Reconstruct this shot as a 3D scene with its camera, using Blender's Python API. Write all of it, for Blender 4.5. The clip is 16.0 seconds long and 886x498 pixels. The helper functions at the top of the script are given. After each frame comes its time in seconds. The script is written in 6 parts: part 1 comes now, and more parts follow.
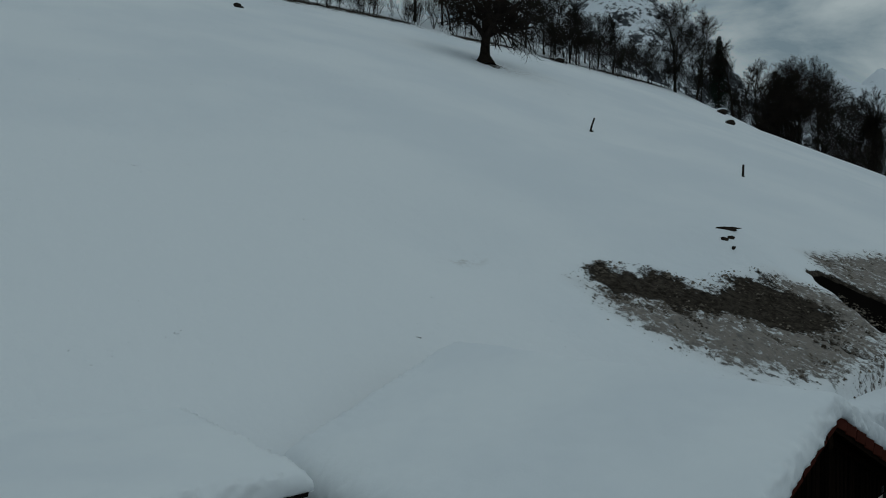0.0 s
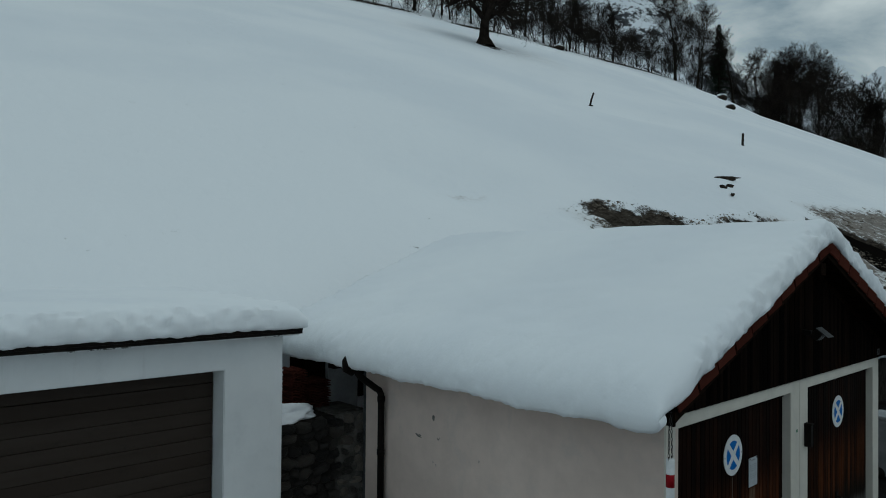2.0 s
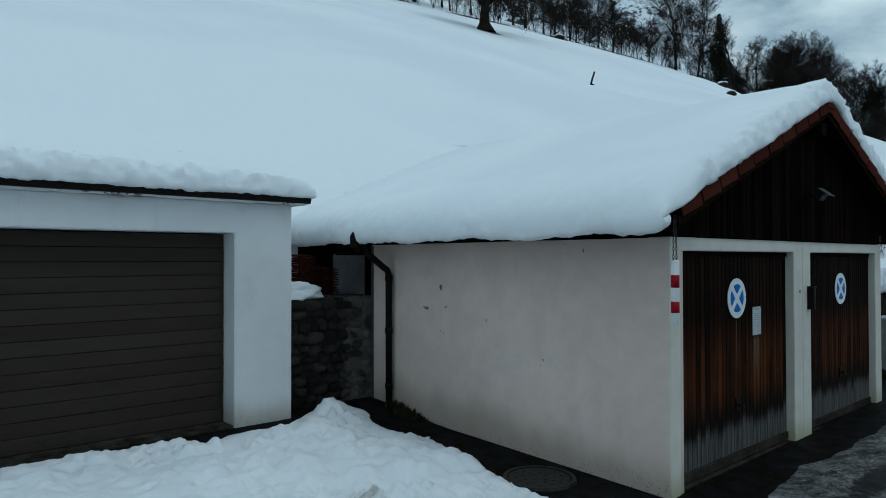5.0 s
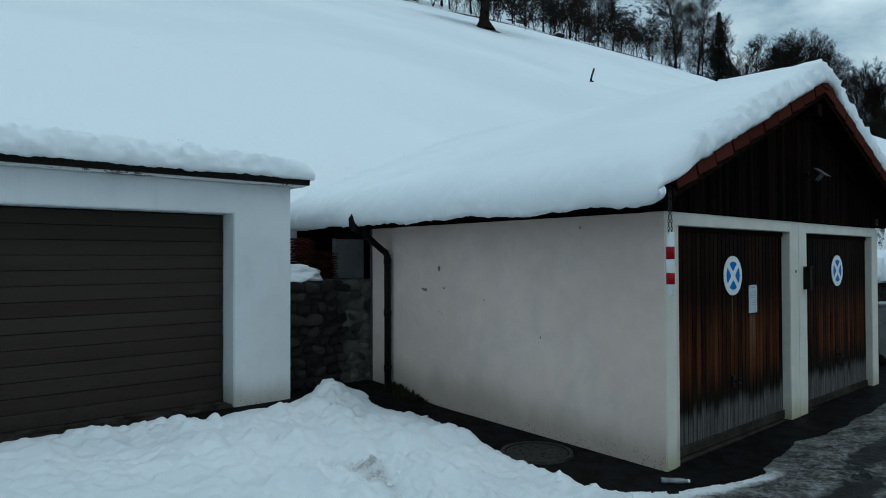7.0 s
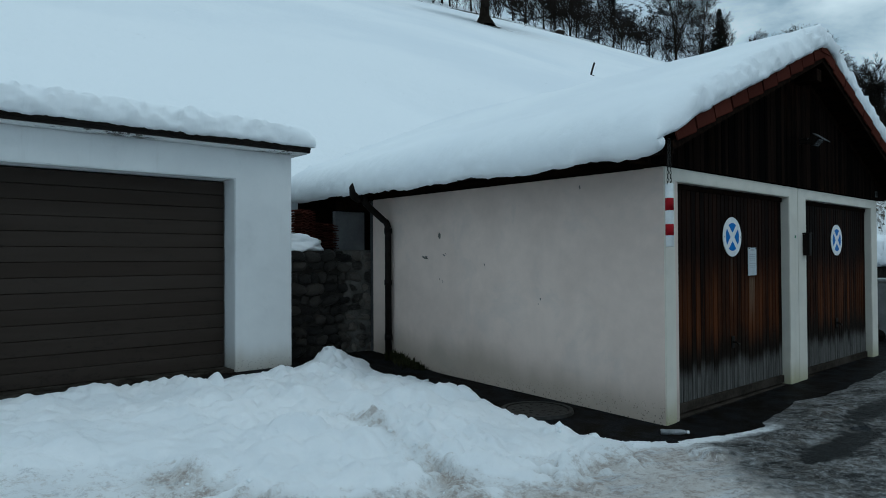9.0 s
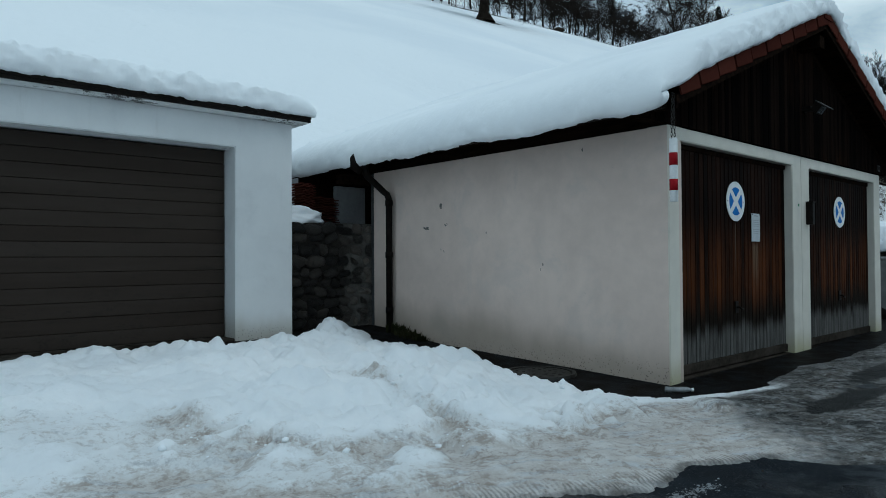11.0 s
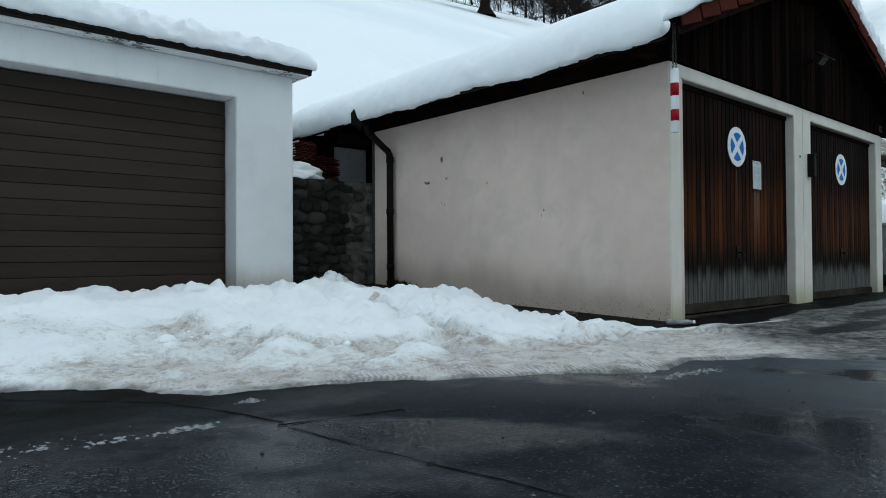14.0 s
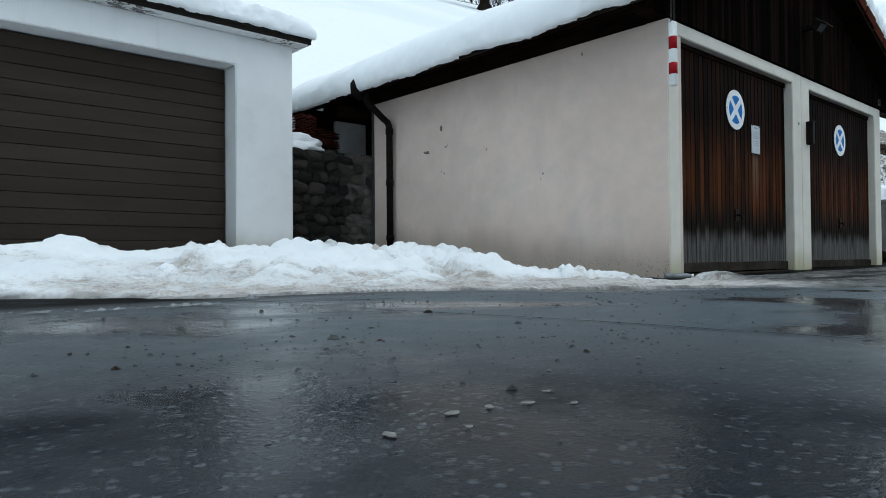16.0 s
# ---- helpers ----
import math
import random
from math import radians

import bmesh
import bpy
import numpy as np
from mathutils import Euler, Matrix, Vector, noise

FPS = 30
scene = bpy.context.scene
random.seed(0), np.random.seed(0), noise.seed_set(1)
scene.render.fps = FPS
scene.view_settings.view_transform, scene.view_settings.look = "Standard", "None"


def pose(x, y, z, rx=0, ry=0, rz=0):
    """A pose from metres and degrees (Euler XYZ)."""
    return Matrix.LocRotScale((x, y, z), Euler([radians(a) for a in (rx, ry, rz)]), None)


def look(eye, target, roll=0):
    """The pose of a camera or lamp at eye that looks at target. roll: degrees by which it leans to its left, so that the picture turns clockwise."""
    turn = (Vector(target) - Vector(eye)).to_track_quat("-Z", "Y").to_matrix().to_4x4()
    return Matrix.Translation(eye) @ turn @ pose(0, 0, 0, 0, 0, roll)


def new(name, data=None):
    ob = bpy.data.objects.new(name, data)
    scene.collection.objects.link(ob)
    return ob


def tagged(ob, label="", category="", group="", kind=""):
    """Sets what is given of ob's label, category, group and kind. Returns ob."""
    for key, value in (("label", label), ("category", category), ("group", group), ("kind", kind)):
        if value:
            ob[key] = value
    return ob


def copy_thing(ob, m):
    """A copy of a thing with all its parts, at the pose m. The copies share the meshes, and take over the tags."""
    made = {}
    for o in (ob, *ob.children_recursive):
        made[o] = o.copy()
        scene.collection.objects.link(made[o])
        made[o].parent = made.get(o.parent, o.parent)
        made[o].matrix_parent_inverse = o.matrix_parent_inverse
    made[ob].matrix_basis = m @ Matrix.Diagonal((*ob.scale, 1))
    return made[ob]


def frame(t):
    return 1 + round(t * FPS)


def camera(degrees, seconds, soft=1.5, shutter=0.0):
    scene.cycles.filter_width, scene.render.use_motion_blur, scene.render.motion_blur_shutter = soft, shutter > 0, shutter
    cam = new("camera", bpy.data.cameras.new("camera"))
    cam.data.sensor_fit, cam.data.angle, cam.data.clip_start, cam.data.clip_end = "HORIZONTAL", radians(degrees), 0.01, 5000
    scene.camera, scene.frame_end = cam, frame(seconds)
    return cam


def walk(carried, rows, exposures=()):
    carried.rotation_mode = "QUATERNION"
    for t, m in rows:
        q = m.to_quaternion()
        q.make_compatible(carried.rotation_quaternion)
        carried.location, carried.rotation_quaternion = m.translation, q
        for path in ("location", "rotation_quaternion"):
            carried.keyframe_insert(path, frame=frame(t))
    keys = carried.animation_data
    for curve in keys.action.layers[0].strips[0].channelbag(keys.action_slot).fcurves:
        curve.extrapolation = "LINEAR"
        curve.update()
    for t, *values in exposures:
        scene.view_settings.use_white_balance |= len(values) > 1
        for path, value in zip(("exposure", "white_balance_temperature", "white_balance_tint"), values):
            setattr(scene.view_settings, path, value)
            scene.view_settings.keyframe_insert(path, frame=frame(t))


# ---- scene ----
cam = camera(66.0, 16.0, soft=0.95)
PATH = [
    (0, (-5.372, -2.936, 5.456), (-4.026, -1.456, 5.477), 0.9),
    (0.5, (-5.349, -2.949, 4.938), (-4.005, -1.468, 4.961), 0.7),
    (1, (-5.325, -2.952, 4.408), (-3.981, -1.471, 4.431), 0.7),
    (1.5, (-5.284, -2.983, 3.946), (-3.942, -1.501, 3.971), 0.5),
    (2, (-5.278, -3.024, 3.556), (-3.936, -1.54, 3.582), 0.5),
    (2.5, (-5.318, -3.057, 3.23), (-3.978, -1.573, 3.256), 0.4),
    (3, (-5.344, -3.067, 2.91), (-4.004, -1.582, 2.938), 0.2),
    (3.5, (-5.366, -3.069, 2.526), (-4.028, -1.583, 2.556), 0.0),
    (4, (-5.353, -3.064, 2.242), (-4.017, -1.577, 2.272), -0.1),
    (6.5, (-5.399, -3.09, 1.908), (-4.063, -1.602, 1.938), -0.1),
    (7, (-5.378, -3.114, 1.801), (-4.043, -1.626, 1.831), -0.2),
    (7.5, (-5.374, -3.14, 1.701), (-4.039, -1.651, 1.731), -0.2),
    (8, (-5.382, -3.149, 1.6), (-4.047, -1.659, 1.63), -0.2),
    (8.5, (-5.381, -3.158, 1.506), (-4.048, -1.667, 1.537), -0.3),
    (9, (-5.391, -3.132, 1.417), (-4.057, -1.642, 1.446), -0.3),
    (11.5, (-5.375, -3.078, 0.965), (-4.04, -1.589, 0.995), -0.4),
    (12, (-5.372, -3.079, 0.868), (-4.038, -1.59, 0.898), -0.4),
    (12.5, (-5.36, -3.067, 0.786), (-4.026, -1.577, 0.816), -0.4),
    (13, (-5.363, -3.066, 0.707), (-4.03, -1.575, 0.735), -0.4),
    (13.5, (-5.378, -3.067, 0.612), (-4.045, -1.576, 0.64), -0.4),
    (14, (-5.369, -3.066, 0.515), (-4.036, -1.575, 0.544), -0.4),
    (14.5, (-5.356, -3.075, 0.418), (-4.023, -1.584, 0.446), -0.4),
    (15, (-5.359, -3.075, 0.324), (-4.025, -1.585, 0.353), -0.5),
    (15.5, (-5.37, -3.077, 0.233), (-4.037, -1.586, 0.262), -0.5),
    (16, (-5.373, -3.078, 0.14), (-4.04, -1.586, 0.17), -0.5),
]
EXPOSURES = [(0.0, -1.87, 6330, 3), (1.0, -1.72, 6470, 4), (2.0, -1.42, 6370, 3), (3.5, -1.13, 5930, 1), (6.5, -0.92, 5740, -1.5), (9.0, -0.90, 5800, 0.5), (12.5, -0.60, 6080, 3), (14.5, -0.31, 6310, 6.5), (16.0, -0.17, 6330, 8)]
walk(cam, [(t, look(eye, target, roll)) for t, eye, target, roll in PATH], EXPOSURES)

# ---- world and light ----
SUN_EL, SUN_AZ = radians(60), radians(200)
world = bpy.data.worlds.new("overcast_sky")
scene.world = world
world.use_nodes = True
wn, wl = world.node_tree.nodes, world.node_tree.links
wn.clear()
sky = wn.new("ShaderNodeTexSky")
sky.sky_type, sky.sun_disc, sky.sun_elevation, sky.sun_rotation = "NISHITA", False, SUN_EL, SUN_AZ
sky.air_density, sky.dust_density, sky.altitude = 1.0, 1.0, 900
coord = wn.new("ShaderNodeTexCoord")
stretch = wn.new("ShaderNodeMapping")
stretch.inputs["Scale"].default_value, stretch.inputs["Location"].default_value = (1.0, 1.0, 2.4), (0.35, 0.2, 0.4)
clouds = wn.new("ShaderNodeTexNoise")
clouds.inputs["Scale"].default_value, clouds.inputs["Detail"].default_value, clouds.inputs["Roughness"].default_value = 2.6, 7.0, 0.56
clouds.inputs["Distortion"].default_value = 0.3
ramp = wn.new("ShaderNodeValToRGB")
ramp.color_ramp.elements[0].position, ramp.color_ramp.elements[0].color = 0.42, (3.9, 5.0, 5.7, 1)
ramp.color_ramp.elements[1].position, ramp.color_ramp.elements[1].color = 0.58, (9.0, 9.9, 10.1, 1)
cover = wn.new("ShaderNodeMixRGB")
cover.inputs["Fac"].default_value = 0.88
back = wn.new("ShaderNodeBackground")
back.inputs["Strength"].default_value = 0.13
sky_out = wn.new("ShaderNodeOutputWorld")
wl.new(coord.outputs["Generated"], stretch.inputs["Vector"])
wl.new(stretch.outputs["Vector"], clouds.inputs["Vector"])
wl.new(clouds.outputs["Fac"], ramp.inputs["Fac"])
wl.new(sky.outputs["Color"], cover.inputs["Color1"])
wl.new(ramp.outputs["Color"], cover.inputs["Color2"])
# an overcast sky is brightest overhead
height = wn.new("ShaderNodeSeparateXYZ")
swell = wn.new("ShaderNodeValToRGB")
swell.color_ramp.elements[0].position, swell.color_ramp.elements[0].color = 0.0, (1.08, 1.08, 1.08, 1)
swell.color_ramp.elements[1].position, swell.color_ramp.elements[1].color = 1.0, (1.33, 1.36, 1.40, 1)
lift = wn.new("ShaderNodeVectorMath")
lift.operation = "MULTIPLY"
wl.new(coord.outputs["Generated"], height.inputs[0])
wl.new(height.outputs["Z"], swell.inputs["Fac"])
wl.new(cover.outputs["Color"], lift.inputs[0])
wl.new(swell.outputs["Color"], lift.inputs[1])
wl.new(lift.outputs["Vector"], back.inputs["Color"])
wl.new(back.outputs["Background"], sky_out.inputs["Surface"])

sun = new("sun", bpy.data.lights.new("sun", "SUN"))
sun.data.energy, sun.data.angle, sun.data.color = 0.5, radians(25), (1.0, 0.97, 0.93)
sun.matrix_world = look((4, -11, 20), (0, 0, 0))


# ---- materials ----
class Mat:
    """A small builder for node materials on the Principled shader."""

    def __init__(self, name, rough=0.7, metal=0.0, gloss=0.3):
        self.m = bpy.data.materials.new(name)
        self.m.use_nodes = True
        self.n, self.l = self.m.node_tree.nodes, self.m.node_tree.links
        self.b = self.n["Principled BSDF"]
        self.b.inputs["Roughness"].default_value, self.b.inputs["Metallic"].default_value = rough, metal
        self.b.inputs["Specular IOR Level"].default_value = gloss
        self.tc = self.n.new("ShaderNodeTexCoord").outputs["Object"]

    def put(self, socket, value):
        if hasattr(value, "node"):
            self.l.new(value, socket)
        else:
            socket.default_value = value

    def mapped(self, scale=(1, 1, 1), vec=None):
        node = self.n.new("ShaderNodeMapping")
        node.inputs["Scale"].default_value = scale
        self.l.new(vec or self.tc, node.inputs["Vector"])
        return node.outputs["Vector"]

    def noise(self, scale, detail=4.0, rough=0.55, vec=None, distortion=0.0):
        node = self.n.new("ShaderNodeTexNoise")
        node.inputs["Scale"].default_value, node.inputs["Detail"].default_value = scale, detail
        node.inputs["Roughness"].default_value, node.inputs["Distortion"].default_value = rough, distortion
        self.l.new(vec or self.tc, node.inputs["Vector"])
        return node.outputs["Fac"]

    def voronoi(self, scale, feature="F1", vec=None):
        node = self.n.new("ShaderNodeTexVoronoi")
        node.feature = feature
        node.inputs["Scale"].default_value = scale
        self.l.new(vec or self.tc, node.inputs["Vector"])
        return node.outputs["Distance"]

    def step(self, value, low, high):
        node = self.n.new("ShaderNodeMapRange")
        node.interpolation_type = "SMOOTHSTEP"
        self.put(node.inputs["Value"], value)
        node.inputs["From Min"].default_value, node.inputs["From Max"].default_value = low, high
        return node.outputs["Result"]

    def math(self, op, a, b=0.0):
        node = self.n.new("ShaderNodeMath")
        node.operation = op
        self.put(node.inputs[0], a)
        self.put(node.inputs[1], b)
        return node.outputs[0]

    def mix(self, fac, a, b):
        node = self.n.new("ShaderNodeMixRGB")
        self.put(node.inputs["Fac"], fac)
        self.put(node.inputs["Color1"], a if hasattr(a, "node") else (*a, 1))
        self.put(node.inputs["Color2"], b if hasattr(b, "node") else (*b, 1))
        return node.outputs["Color"]

    def turned(self, degrees, vec):
        node = self.n.new("ShaderNodeMapping")
        node.inputs["Rotation"].default_value = (0, 0, radians(degrees))
        self.l.new(vec, node.inputs["Vector"])
        return node.outputs["Vector"]

    def axis(self, k, vec=None):
        node = self.n.new("ShaderNodeSeparateXYZ")
        self.l.new(vec or self.tc, node.inputs[0])
        return node.outputs[k]

    def where(self):
        return self.n.new("ShaderNodeNewGeometry").outputs["Position"]

    def attr(self, name):
        node = self.n.new("ShaderNodeAttribute")
        node.attribute_name = name
        return node.outputs["Fac"]

    def chance(self):
        return self.n.new("ShaderNodeObjectInfo").outputs["Random"]

    def island(self):
        return self.n.new("ShaderNodeNewGeometry").outputs["Random Per Island"]

    def color(self, value):
        self.put(self.b.inputs["Base Color"], value if hasattr(value, "node") else (*value, 1))
        return self

    def rough(self, value):
        self.put(self.b.inputs["Roughness"], value)
        return self

    def bump(self, height, strength=0.5, distance=0.01):
        node = self.n.new("ShaderNodeBump")
        node.inputs["Strength"].default_value, node.inputs["Distance"].default_value = strength, distance
        self.l.new(height, node.inputs["Height"])
        self.l.new(node.outputs["Normal"], self.b.inputs["Normal"])
        return self


def simple(name, a, b, scale, rough=0.7, metal=0.0, relief=0.3, distance=0.004, stretch=(1, 1, 1), gloss=0.3):
    """Two tones mixed by coarse and fine grain, with a fine relief."""
    k = Mat(name, rough, metal, gloss)
    v = k.mapped(stretch)
    coarse, fine = k.noise(scale, 5, 0.6, v), k.noise(scale * 9, 3, 0.6, v)
    k.color(k.mix(k.step(k.math("ADD", k.math("MULTIPLY", coarse, 0.7), k.math("MULTIPLY", fine, 0.3)), 0.32, 0.68), a, b))
    k.bump(k.math("ADD", coarse, fine), relief, distance)
    return k.m


def snow_material():
    k = Mat("snow", 0.62)
    soft, fine = k.noise(0.35, 4, 0.5), k.noise(22, 5, 0.65)
    k.color(k.mix(k.step(soft, 0.35, 0.65), (0.80, 0.83, 0.86), (0.86, 0.885, 0.90)))
    k.b.inputs["Subsurface Weight"].default_value = 0.0
    k.bump(k.math("ADD", fine, k.math("MULTIPLY", k.noise(3.2, 3), 1.5)), 0.25, 0.012)
    return k.m


def hill_material():
    """Snow on the meadow, with a thawed muddy patch, a crumbly apron below it and scattered dirt."""
    k = Mat("snow_on_meadow", 0.65, gloss=0.0)
    p = k.where()
    soft = k.noise(0.09, 5, 0.5, p)
    ragged, crumbs = k.noise(0.8, 9, 0.72, p), k.noise(3.6, 7, 0.78, p)
    base = k.mix(k.step(soft, 0.35, 0.65), (0.79, 0.82, 0.85), (0.86, 0.88, 0.895))
    core, apron, thin = k.attr("mud_and_cut"), k.attr("apron"), k.attr("thin")
    both = k.math("ADD", k.math("MULTIPLY", ragged, 0.6), k.math("MULTIPLY", crumbs, 0.4))
    bare = k.step(k.math("ADD", core, k.math("MULTIPLY", k.math("SUBTRACT", both, 0.5), 3.4)), 0.40, 0.62)
    bare = k.math("MULTIPLY", bare, k.step(core, 0.02, 0.10))
    speck = k.step(k.math("ADD", k.math("MULTIPLY", apron, 0.225), k.math("SUBTRACT", k.math("ADD", k.math("MULTIPLY", crumbs, 0.75), k.math("MULTIPLY", ragged, 0.25)), 0.5)), 0.13, 0.20)
    silt = k.math("MULTIPLY", k.step(apron, 0.05, 0.8), k.math("ADD", 0.02, k.math("MULTIPLY", ragged, 0.34)))
    base = k.mix(silt, base, (0.42, 0.345, 0.28))
    trace = k.math("MULTIPLY", thin, k.step(k.noise(1.6, 6, 0.7, p), 0.47, 0.68))
    soil = k.mix(k.step(k.noise(5, 7, 0.75, p), 0.3, 0.7), (0.017, 0.014, 0.0115), (0.088, 0.073, 0.059))
    col = k.mix(k.math("MULTIPLY", trace, 0.5), base, (0.28, 0.22, 0.16))
    col = k.mix(k.math("MULTIPLY", speck, 0.88), col, k.mix(k.step(crumbs, 0.5, 0.68), (0.20, 0.165, 0.135), (0.050, 0.041, 0.033)))
    col = k.mix(bare, col, soil)
    # near-black colour gives the shallow gully and slit a deep cut's shade
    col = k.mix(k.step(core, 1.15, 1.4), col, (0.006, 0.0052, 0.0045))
    k.color(col)
    k.bump(k.math("ADD", k.noise(2.2, 5, 0.6, p), k.math("MULTIPLY", k.math("ADD", bare, speck), k.math("SUBTRACT", k.noise(9, 6, 0.8, p), 1.6))), 0.6, 0.06)
    return k.m


def bank_material():
    """Shovelled snow with road dirt, pressed slush with tread marks and grey ice."""
    k = Mat("dirty_snow", 0.6, gloss=0.05)
    dirt, ice, pool = k.attr("dirt"), k.attr("ice"), k.attr("pool")
    p = k.where()
    fine, mid, big = k.noise(60, 6, 0.8, p), k.noise(6.5, 7, 0.72, p), k.noise(1.7, 4, 0.6, p)
    tread_v, pressed = k.attr("off"), k.attr("pressed")
    course = k.math("SUBTRACT", k.math("MULTIPLY", k.axis(0, p), 0.88), k.math("MULTIPLY", k.axis(1, p), 0.47))
    chevron = k.math("MULTIPLY", k.math("ABSOLUTE", k.math("SUBTRACT", k.math("FRACT", k.math("MULTIPLY", tread_v, 6.5)), 0.5)), 7.0)
    wave = k.math("SINE", k.math("ADD", k.math("ADD", k.math("MULTIPLY", course, 245.0), chevron), k.math("MULTIPLY", mid, 9.0)))
    tread = k.math("MULTIPLY", k.math("MULTIPLY", k.step(wave, -0.3, 0.9), pressed), k.step(k.noise(4.0, 4, 0.65, p), 0.46, 0.60))
    clean = k.mix(k.step(big, 0.35, 0.65), (0.835, 0.855, 0.875), (0.905, 0.915, 0.925))
    clean = k.mix(k.math("MULTIPLY", k.step(dirt, 0.12, 0.65), 0.85), clean, (0.65, 0.648, 0.642))
    smear = k.mapped((0.9, 5.0, 1.0), k.turned(28, p))
    drawn, spots = k.noise(1.7, 8, 0.72, smear, 0.5), k.noise(8.0, 8, 0.76, p, 0.5)
    grime = k.mix(k.step(k.math("ADD", k.math("MULTIPLY", mid, 0.5), k.math("MULTIPLY", drawn, 0.5)), 0.38, 0.62), (0.41, 0.355, 0.315), (0.64, 0.61, 0.585))
    watery = k.step(k.noise(2.4, 5, 0.6, smear), 0.52, 0.64)
    grime = k.mix(k.math("MULTIPLY", watery, 0.55), grime, (0.46, 0.50, 0.55))
    uneven = k.math("SUBTRACT", k.math("ADD", k.math("MULTIPLY", mid, 0.7), k.math("MULTIPLY", fine, 0.3)), 0.5)
    broken = k.math("ADD", k.math("MULTIPLY", k.math("SUBTRACT", drawn, 0.5), 0.9), k.math("MULTIPLY", k.math("SUBTRACT", spots, 0.5), 2.0))
    crumb = k.noise(26, 6, 0.75, p)
    broken = k.math("ADD", broken, k.math("ADD", k.math("MULTIPLY", k.math("SUBTRACT", fine, 0.5), 1.0), k.math("MULTIPLY", k.math("SUBTRACT", crumb, 0.5), 1.6)))
    amount = k.math("MULTIPLY", k.step(k.math("ADD", k.math("SUBTRACT", dirt, k.math("MULTIPLY", tread, 0.25)), broken), 0.30, 0.85), k.step(dirt, 0.03, 0.22))
    col = k.mix(k.math("MULTIPLY", amount, 0.84), clean, grime)
    brown = k.math("MULTIPLY", k.step(k.math("ADD", k.math("MULTIPLY", spots, 0.5), k.math("MULTIPLY", crumb, 0.5)), 0.49, 0.58), k.step(dirt, 0.30, 0.8))
    col = k.mix(k.math("MULTIPLY", brown, 0.62), col, (0.25, 0.195, 0.16))
    teeth = k.math("MULTIPLY", k.math("MULTIPLY", k.step(wave, 0.35, -0.5), k.step(k.math("ADD", tread_v, k.math("MULTIPLY", uneven, 0.25)), 0.20, 0.05)), k.step(k.math("ADD", k.noise(3.1, 4, 0.6, p), k.math("MULTIPLY", k.math("SUBTRACT", crumb, 0.5), 0.7)), 0.43, 0.55))
    teeth = k.math("MULTIPLY", teeth, k.step(k.axis(0, p), -4.6, -4.0))
    col = k.mix(k.math("MULTIPLY", teeth, 0.6), col, (0.13, 0.125, 0.12))
    rim = k.step(k.math("ADD", tread_v, k.math("ADD", k.math("MULTIPLY", uneven, 0.25), k.math("MULTIPLY", k.math("SUBTRACT", tread, 0.5), -0.05))), 0.11, 0.0)
    col = k.mix(k.math("MULTIPLY", rim, 0.85), col, k.mix(k.step(mid, 0.35, 0.65), (0.06, 0.055, 0.05), (0.30, 0.295, 0.29)))
    streak = k.mapped((0.9, 1.6, 1.0), k.turned(24, p))
    patch = k.math("ADD", k.math("MULTIPLY", k.noise(1.9, 8, 0.76, streak, 0.15), 0.52), k.math("MULTIPLY", k.noise(15.0, 7, 0.82, p), 0.48))
    patch = k.math("SUBTRACT", k.math("ADD", patch, k.math("MULTIPLY", tread, 0.02)), k.math("MULTIPLY", k.step(k.math("ADD", pool, k.math("MULTIPLY", uneven, 2.4)), 0.25, 0.95), 0.42))
    frosted = k.mix(k.step(k.math("ADD", k.math("MULTIPLY", mid, 0.5), k.math("MULTIPLY", spots, 0.5)), 0.42, 0.60), (0.085, 0.075, 0.066), (0.27, 0.272, 0.272))
    frosted = k.mix(k.math("MULTIPLY", k.step(k.math("ADD", k.math("MULTIPLY", crumb, 0.6), k.math("MULTIPLY", fine, 0.4)), 0.50, 0.62), 0.5), frosted, (0.48, 0.485, 0.485))
    glassy = k.mix(k.step(patch, 0.41, 0.575), (0.017, 0.0175, 0.0175), frosted)
    k.color(k.mix(k.step(k.math("ADD", k.math("MULTIPLY", ice, 1.3), k.math("ADD", k.math("MULTIPLY", uneven, 1.4), k.math("MULTIPLY", k.math("SUBTRACT", spots, 0.5), 1.2))), 0.35, 1.10), col, glassy))
    k.rough(k.math("SUBTRACT", 0.65, k.math("MULTIPLY", ice, 0.20)))
    k.bump(k.math("ADD", k.math("ADD", k.math("MULTIPLY", fine, 0.6), k.math("ADD", k.math("MULTIPLY", mid, 2.6), k.math("MULTIPLY", k.noise(24, 5, 0.7, p), 1.0))), k.math("MULTIPLY", tread, 0.9)), 0.62, 0.022)
    return k.m


